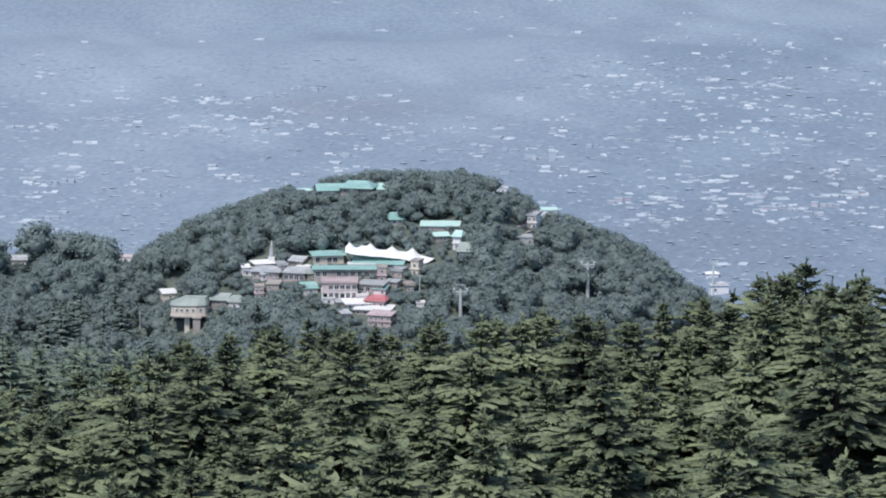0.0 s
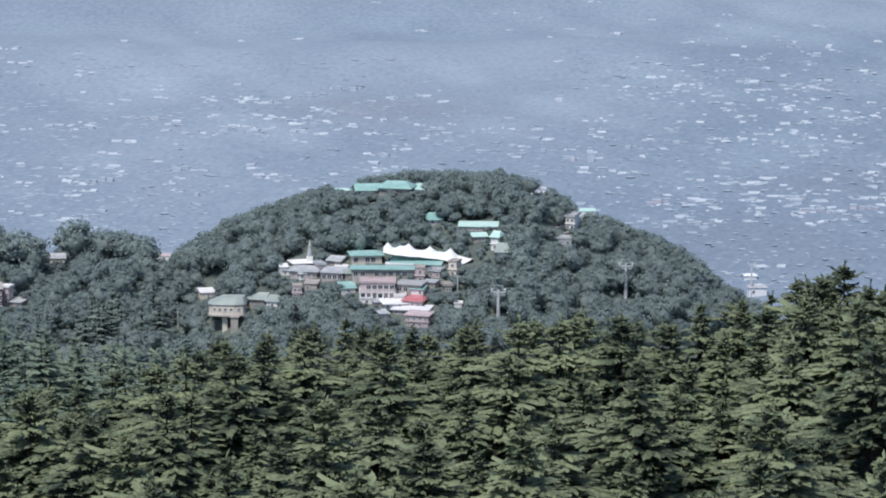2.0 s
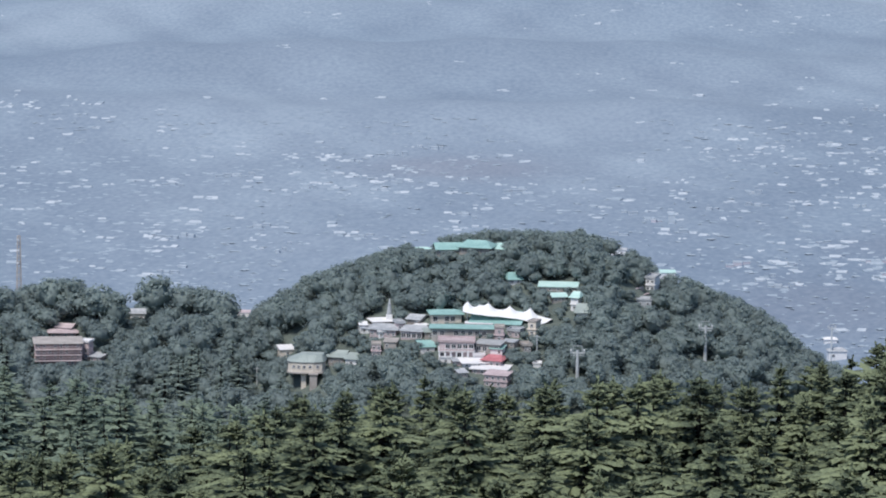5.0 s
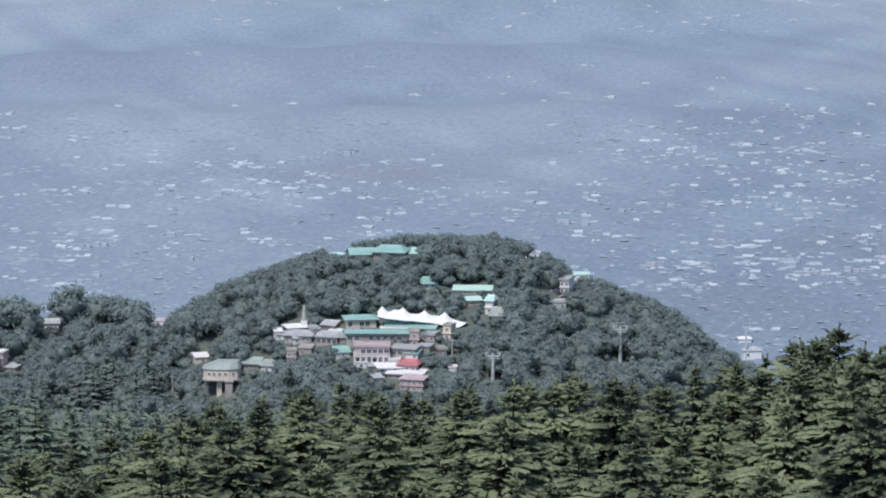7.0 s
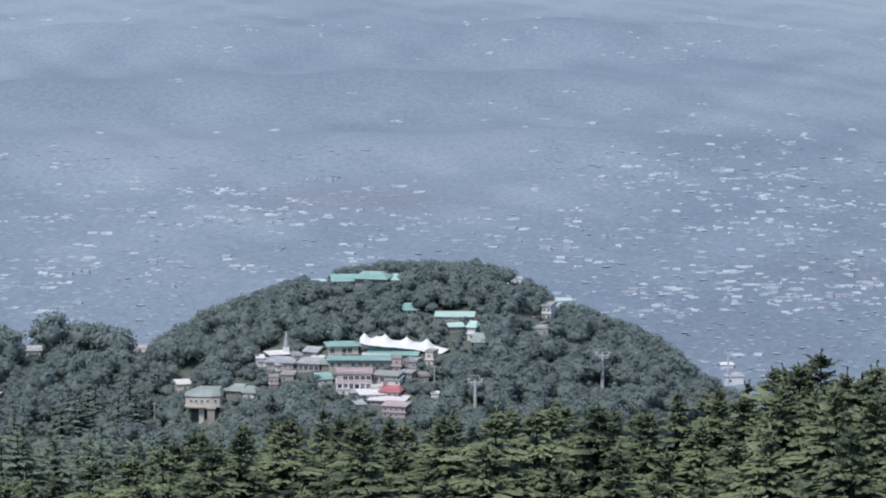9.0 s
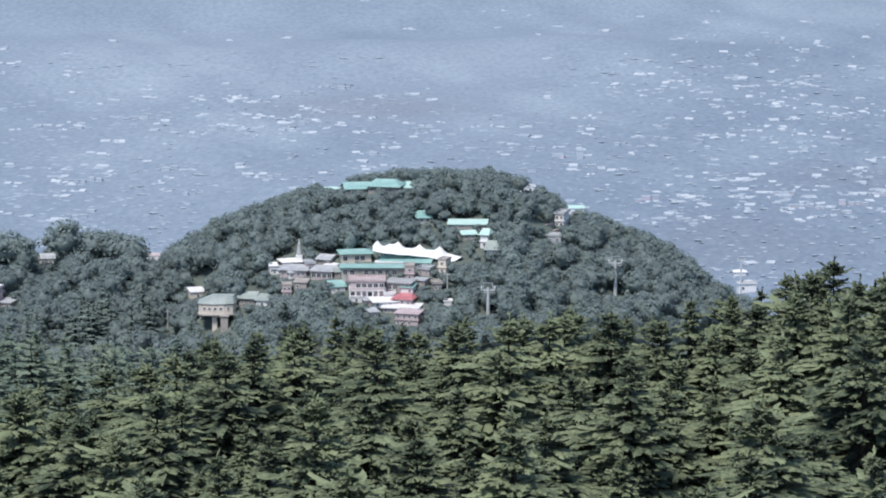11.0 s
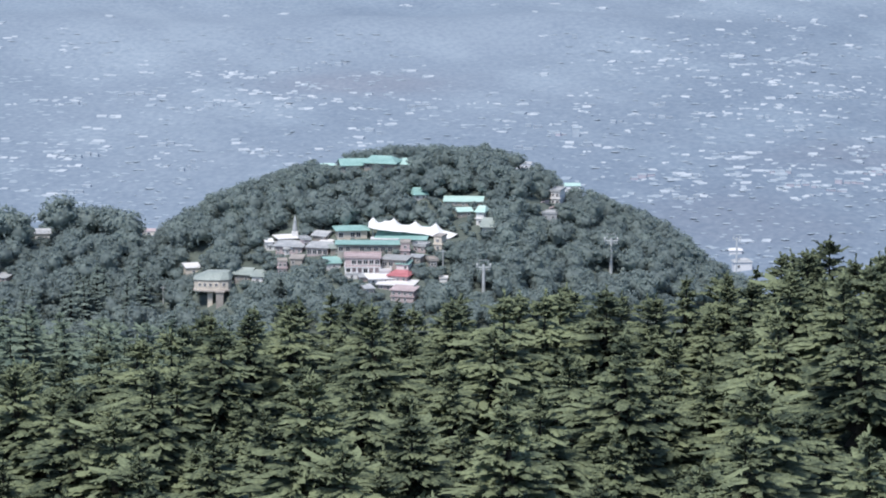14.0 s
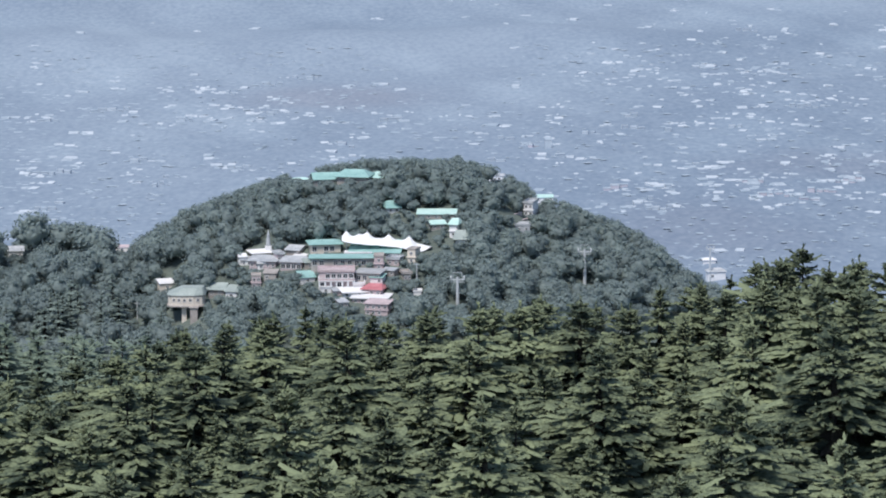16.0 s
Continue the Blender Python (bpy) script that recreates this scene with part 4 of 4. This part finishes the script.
for d in np.arange(880, 1062, 4.5):
    for x in np.arange((-350 - 784) / S * d, (1330 - 784) / S * d, 4.5):
        px, py = x + rng.uniform(-1.9, 1.9), d + rng.uniform(-1.9, 1.9)
        g = height(px, py)
        a, b = on_sheet((px, py, g))
        kind = int(rng.integers(0, 5))
        size = rng.uniform(0.55, 1.15)
        fir = a < 330 and b > 565 and rng.uniform() < 0.2
        ridge_b = np.interp(a, RIDGE_A, RIDGE_B)
        if b - 55 > ridge_b + 22 or any((px - q[0]) ** 2 + (py - q[1]) ** 2 < 12 for q in wild):
            continue
        tall, reach = OAK_SIZE[kind][0] * size, OAK_SIZE[kind][1] * size
        if fir and covers(px, py, g, 12 * size, 3 * size):
            fir = False
        top_b = on_sheet((px, py, g + tall))[1]
        skyline = np.interp(a, TOPS_A, TOPS_B)
        if top_b < skyline:
            shrink = max(0.2, 1 - (skyline - top_b) * py / S / tall)
            tall, reach, size = tall * shrink, reach * (0.4 + 0.6 * shrink), size * shrink
        if covers(px, py, g, tall, reach):
            tall, reach, size = tall * 0.4, reach * 0.4, size * 0.4
            if covers(px, py, g, tall, reach):
                tall, reach, size = tall * 0.5, reach * 0.5, size * 0.5
                if covers(px, py, g, tall, reach):
                    continue
        if size > 0.5:
            grown.append((px, py))
        if fir:
            plant("fir_tree", FIRS[kind % 3], stand(px, py, g, rng.uniform(0, 360), size), "conifer on the lower slope, painted blue-green for haze", "slope conifers")
        elif single < 285 and 420 < a < 1000 and rng.uniform() < 0.7:
            plant("oak_tree", OAKS[kind], stand(px, py, g, rng.uniform(0, 360), size), "rounded broad-leaved tree on the wooded hill, painted hazy grey-green", "hill wood")
            single += 1
        else:
            v, f = BULK[kind]
            t = rng.uniform(0, 6.283)
            c, s = math.cos(t) * size, math.sin(t) * size
            bulk_v.append(v @ np.array([[c, s, 0], [-s, c, 0], [0, 0, size]]) + np.array([px, py, g]))
            bulk_f += [tuple(i + bulk_n for i in q) for q in f]
            bulk_n += len(v)
grown = np.array(grown)
SHRUBS = [oak_arrays(s, 2.4, 1.9, 3, 8, 0.1) for s in (51, 52)]
for d in np.arange(890, 1052, 3.4):
    for x in np.arange((-350 - 784) / S * d, (1330 - 784) / S * d, 3.3):
        px, py = x + rng.uniform(-1.5, 1.5), d + rng.uniform(-1.5, 1.5)
        g = height(px, py)
        a, b = on_sheet((px, py, g))
        size = rng.uniform(0.6, 1.3)
        if covers(px, py, g, 1.8 * size, 1.2):
            size = 0.4
        if ((grown - (px, py)) ** 2).sum(1).min() < 5.0 or b - 25 > np.interp(a, RIDGE_A, RIDGE_B) + 30 or covers(px, py, g, 1.2 * size, 0.8 * size):
            continue
        v, f = SHRUBS[int(rng.integers(0, 2))]
        bulk_v.append(v * size + np.array([px, py, g]))
        bulk_f += [tuple(i + bulk_n for i in q) for q in f]
        bulk_n += len(v)
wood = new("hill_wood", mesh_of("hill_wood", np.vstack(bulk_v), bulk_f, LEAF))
wood.data.polygons.foreach_set("use_smooth", np.ones(len(bulk_f), bool))
tagged(wood, "dense broad-leaved wood covering the hill, painted hazy grey-green", "wood", kind="stuff")


# ---------------------------------------------------------------- the valley
def valley_house(a, b, wide, tall, material, label, roof="flat"):
    g = valley_at(a, b)
    k = g.y / S
    w, h, d = wide * k, tall * k * 0.75, max(2.0, wide * k * 0.3)
    ob = thing("valley_house", pose(g.x, g.y, g.z, 0, 0, (a * 7 + b) % 50 - 25), label, "house", "valley houses")
    part("wall", box(bmesh.new(), -w / 2, w / 2, 0, d, -1, h * 0.8, 0.05), material, ob)
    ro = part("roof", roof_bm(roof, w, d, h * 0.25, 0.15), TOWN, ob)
    ro.location.z = h * 0.8 + 0.004


for a, b, w, h, warm, label in (
        (1125, 232, 22, 9, 0, "white house on the valley floor"), (1128, 252, 44, 9, 0, "long white building on the valley floor"), (976, 287, 17, 30, 0, "pinkish temple tower in the valley"),
        (998, 303, 22, 20, 0, "pale block beside the temple tower"), (950, 285, 22, 9, 1, "low pinkish building by the temple"), (1182, 362, 34, 9, 0, "white hall on the valley floor"),
        (1436, 219, 66, 8, 0, "long pale building in the valley"), (326, 232, 16, 16, 0, "white tower house in the valley"), (345, 236, 14, 9, 0, "small white house in the valley"),
        (84, 388, 40, 8, 0, "low white building in the valley"), (110, 378, 20, 7, 0, "small white building in the valley"), (548, 161, 52, 6, 0, "long white building far in the valley"),
        (490, 173, 38, 7, 0, "white building far in the valley"), (205, 215, 70, 7, 0, "long pale building in the valley"), (92, 233, 40, 8, 0, "white house in a row in the valley"),
        (1095, 360, 46, 9, 1, "pinkish low building in the valley"), (1378, 376, 58, 8, 1, "warm-coloured building in the valley"), (1462, 370, 50, 9, 1, "warm-coloured long building in the valley"),
        (1172, 398, 52, 8, 0, "pale long shed in the valley"), (620, 281, 32, 6, 0, "white shed in the valley"), (244, 303, 46, 8, 0, "pale hall in the valley"), (92, 325, 78, 8, 0, "long pale building in the valley"),
        (292, 349, 40, 7, 0, "white long shed in the valley"), (900, 271, 34, 7, 0, "white shed in the valley"), (1190, 262, 12, 8, 0, "small white house in the valley"), (1400, 395, 30, 7, 0, "pale shed in the valley"),
        (1440, 383, 34, 8, 1, "warm-coloured house in the valley"), (1510, 352, 50, 8, 1, "warm-coloured row house in the valley"), (1340, 352, 40, 7, 1, "pinkish building in the valley"),
        (1150, 382, 30, 7, 0, "pale building in the valley"), (1262, 142, 26, 7, 0, "white house far in the valley"), (300, 335, 14, 7, 0, "small white house in the valley"), (700, 238, 44, 7, 0, "white row of houses in the valley"),
        (1048, 262, 26, 6, 0, "white shed in the valley"), (490, 225, 24, 7, 0, "white house in the valley"), (415, 186, 26, 6, 0, "white house far in the valley"), (1245, 318, 24, 7, 0, "white house in the valley"),
        (1310, 252, 26, 7, 0, "white house in the valley"), (885, 310, 34, 7, 0, "pale long building behind the hill"), (430, 318, 40, 7, 0, "pale long building behind the hill"), (1330, 85, 40, 6, 0, "white building far in the valley")):
    rows = 1 if h >= 16 else max(1, round(w / 14))
    for i in range(rows):
        share = w / rows
        valley_house(a + (i + 0.5) * share - w / 2 + rng.uniform(-2, 2), b + rng.uniform(-2.5, 2.5), share * rng.uniform(0.5, 1.05), h * rng.uniform(0.45, 1.2), TOWN_WARM if warm else TOWN, label, "gable" if rng.uniform() < 0.5 else "flat")


def scatter():
    """Many small houses on the valley floor."""
    # centres of the built-up parts: a, b, spread across, spread down, houses
    towns = [(1330, 110, 150, 45, 130), (1440, 200, 130, 60, 120), (1250, 190, 110, 50, 90), (1400, 300, 160, 60, 150), (1430, 360, 120, 28, 130), (1150, 375, 80, 30, 70), (1000, 270, 80, 40, 60),
             (250, 220, 240, 16, 95), (560, 230, 200, 18, 70), (150, 320, 220, 20, 60), (350, 320, 200, 26, 45), (450, 170, 160, 16, 50), (-150, 110, 70, 20, 50), (20, 120, 50, 14, 20), (-150, 250, 90, 60, 60), (80, 385, 120, 25, 25),
             (1060, 160, 70, 12, 30), (760, 250, 160, 30, 60), (-50, -120, 300, 14, 50), (760, -112, 300, 14, 50), (400, -85, 160, 12, 30), (1300, -95, 260, 22, 80), (1050, -60, 160, 14, 30), (1200, 60, 120, 40, 40), (700, 100, 600, 250, 110)]
    vs, fs, n = [], [], 0
    cube_f = [(0, 1, 2, 3), (4, 5, 1, 0), (5, 6, 2, 1), (6, 7, 3, 2), (7, 4, 0, 3)]
    for ta, tb, sa, sb2, m in towns:
        for _ in range(int(m * 0.42)):
            ca, cb = rng.normal(ta, sa), rng.normal(tb, sb2 * 0.8)
            far = np.interp(cb, [-160, 100, 400], [0.5, 0.7, 1.0]) * rng.uniform(0.7, 1.25)
            for _ in range(int(rng.integers(1, 5))):
                a, b = ca + rng.normal(0, 10) * far, cb + rng.normal(0, 1.5) * far
                if not (-300 < a < 1640 and -165 < b < 520):
                    continue
                g = valley_at(a, b)
                if g.y > 5200:
                    continue
                k = g.y / S * far
                w, h = rng.uniform(4, 20) * k, rng.uniform(0.8, 2.4) * k
                d = rng.uniform(0.6, 1.2) * min(w, 9)
                t = rng.uniform(-0.4, 0.4)
                c, s = math.cos(t), math.sin(t)
                p = np.array([[-w / 2, 0, h * 0.35], [w / 2, 0, h * 0.35], [w / 2, d, h * 1.25], [-w / 2, d, h * 1.25], [-w / 2, 0, -1], [w / 2, 0, -1], [w / 2, d, -1], [-w / 2, d, -1]])
                vs.append(p @ np.array([[c, s, 0], [-s, c, 0], [0, 0, 1]]) + np.array(g[:]))
                fs += [tuple(i + n for i in f) for f in cube_f]
                n += 8
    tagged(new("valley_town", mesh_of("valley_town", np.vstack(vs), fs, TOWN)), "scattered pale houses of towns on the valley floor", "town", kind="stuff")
    vs, fs, n = [], [], 0
    for _ in range(3600):
        a, b = rng.uniform(-300, 1640), 520 - 420 * rng.uniform() ** 1.3
        if np.interp(a, CREST_A, CREST_B) + 40 < b or 700 < a < 900 and b < 190:
            continue
        g = valley_at(a, b)
        k = g.y / S
        w, h = rng.uniform(5, 20) * k, rng.uniform(0.35, 0.95) * k * np.interp(b, [100, 400], [0.6, 1.0])
        vs.append(ICO_V * rng.uniform(0.75, 1.2, (len(ICO_V), 1)) * np.array([w / 2, w / 2, h]) + np.array(g[:]))
        fs += [tuple(f + n) for f in ICO_F]
        n += len(ICO_V)
    tagged(new("valley_groves", mesh_of("valley_groves", np.vstack(vs), fs, GROVE)), "scattered groves and hedges on the valley floor, tinted with painted haze", "grove", kind="stuff")


scatter()
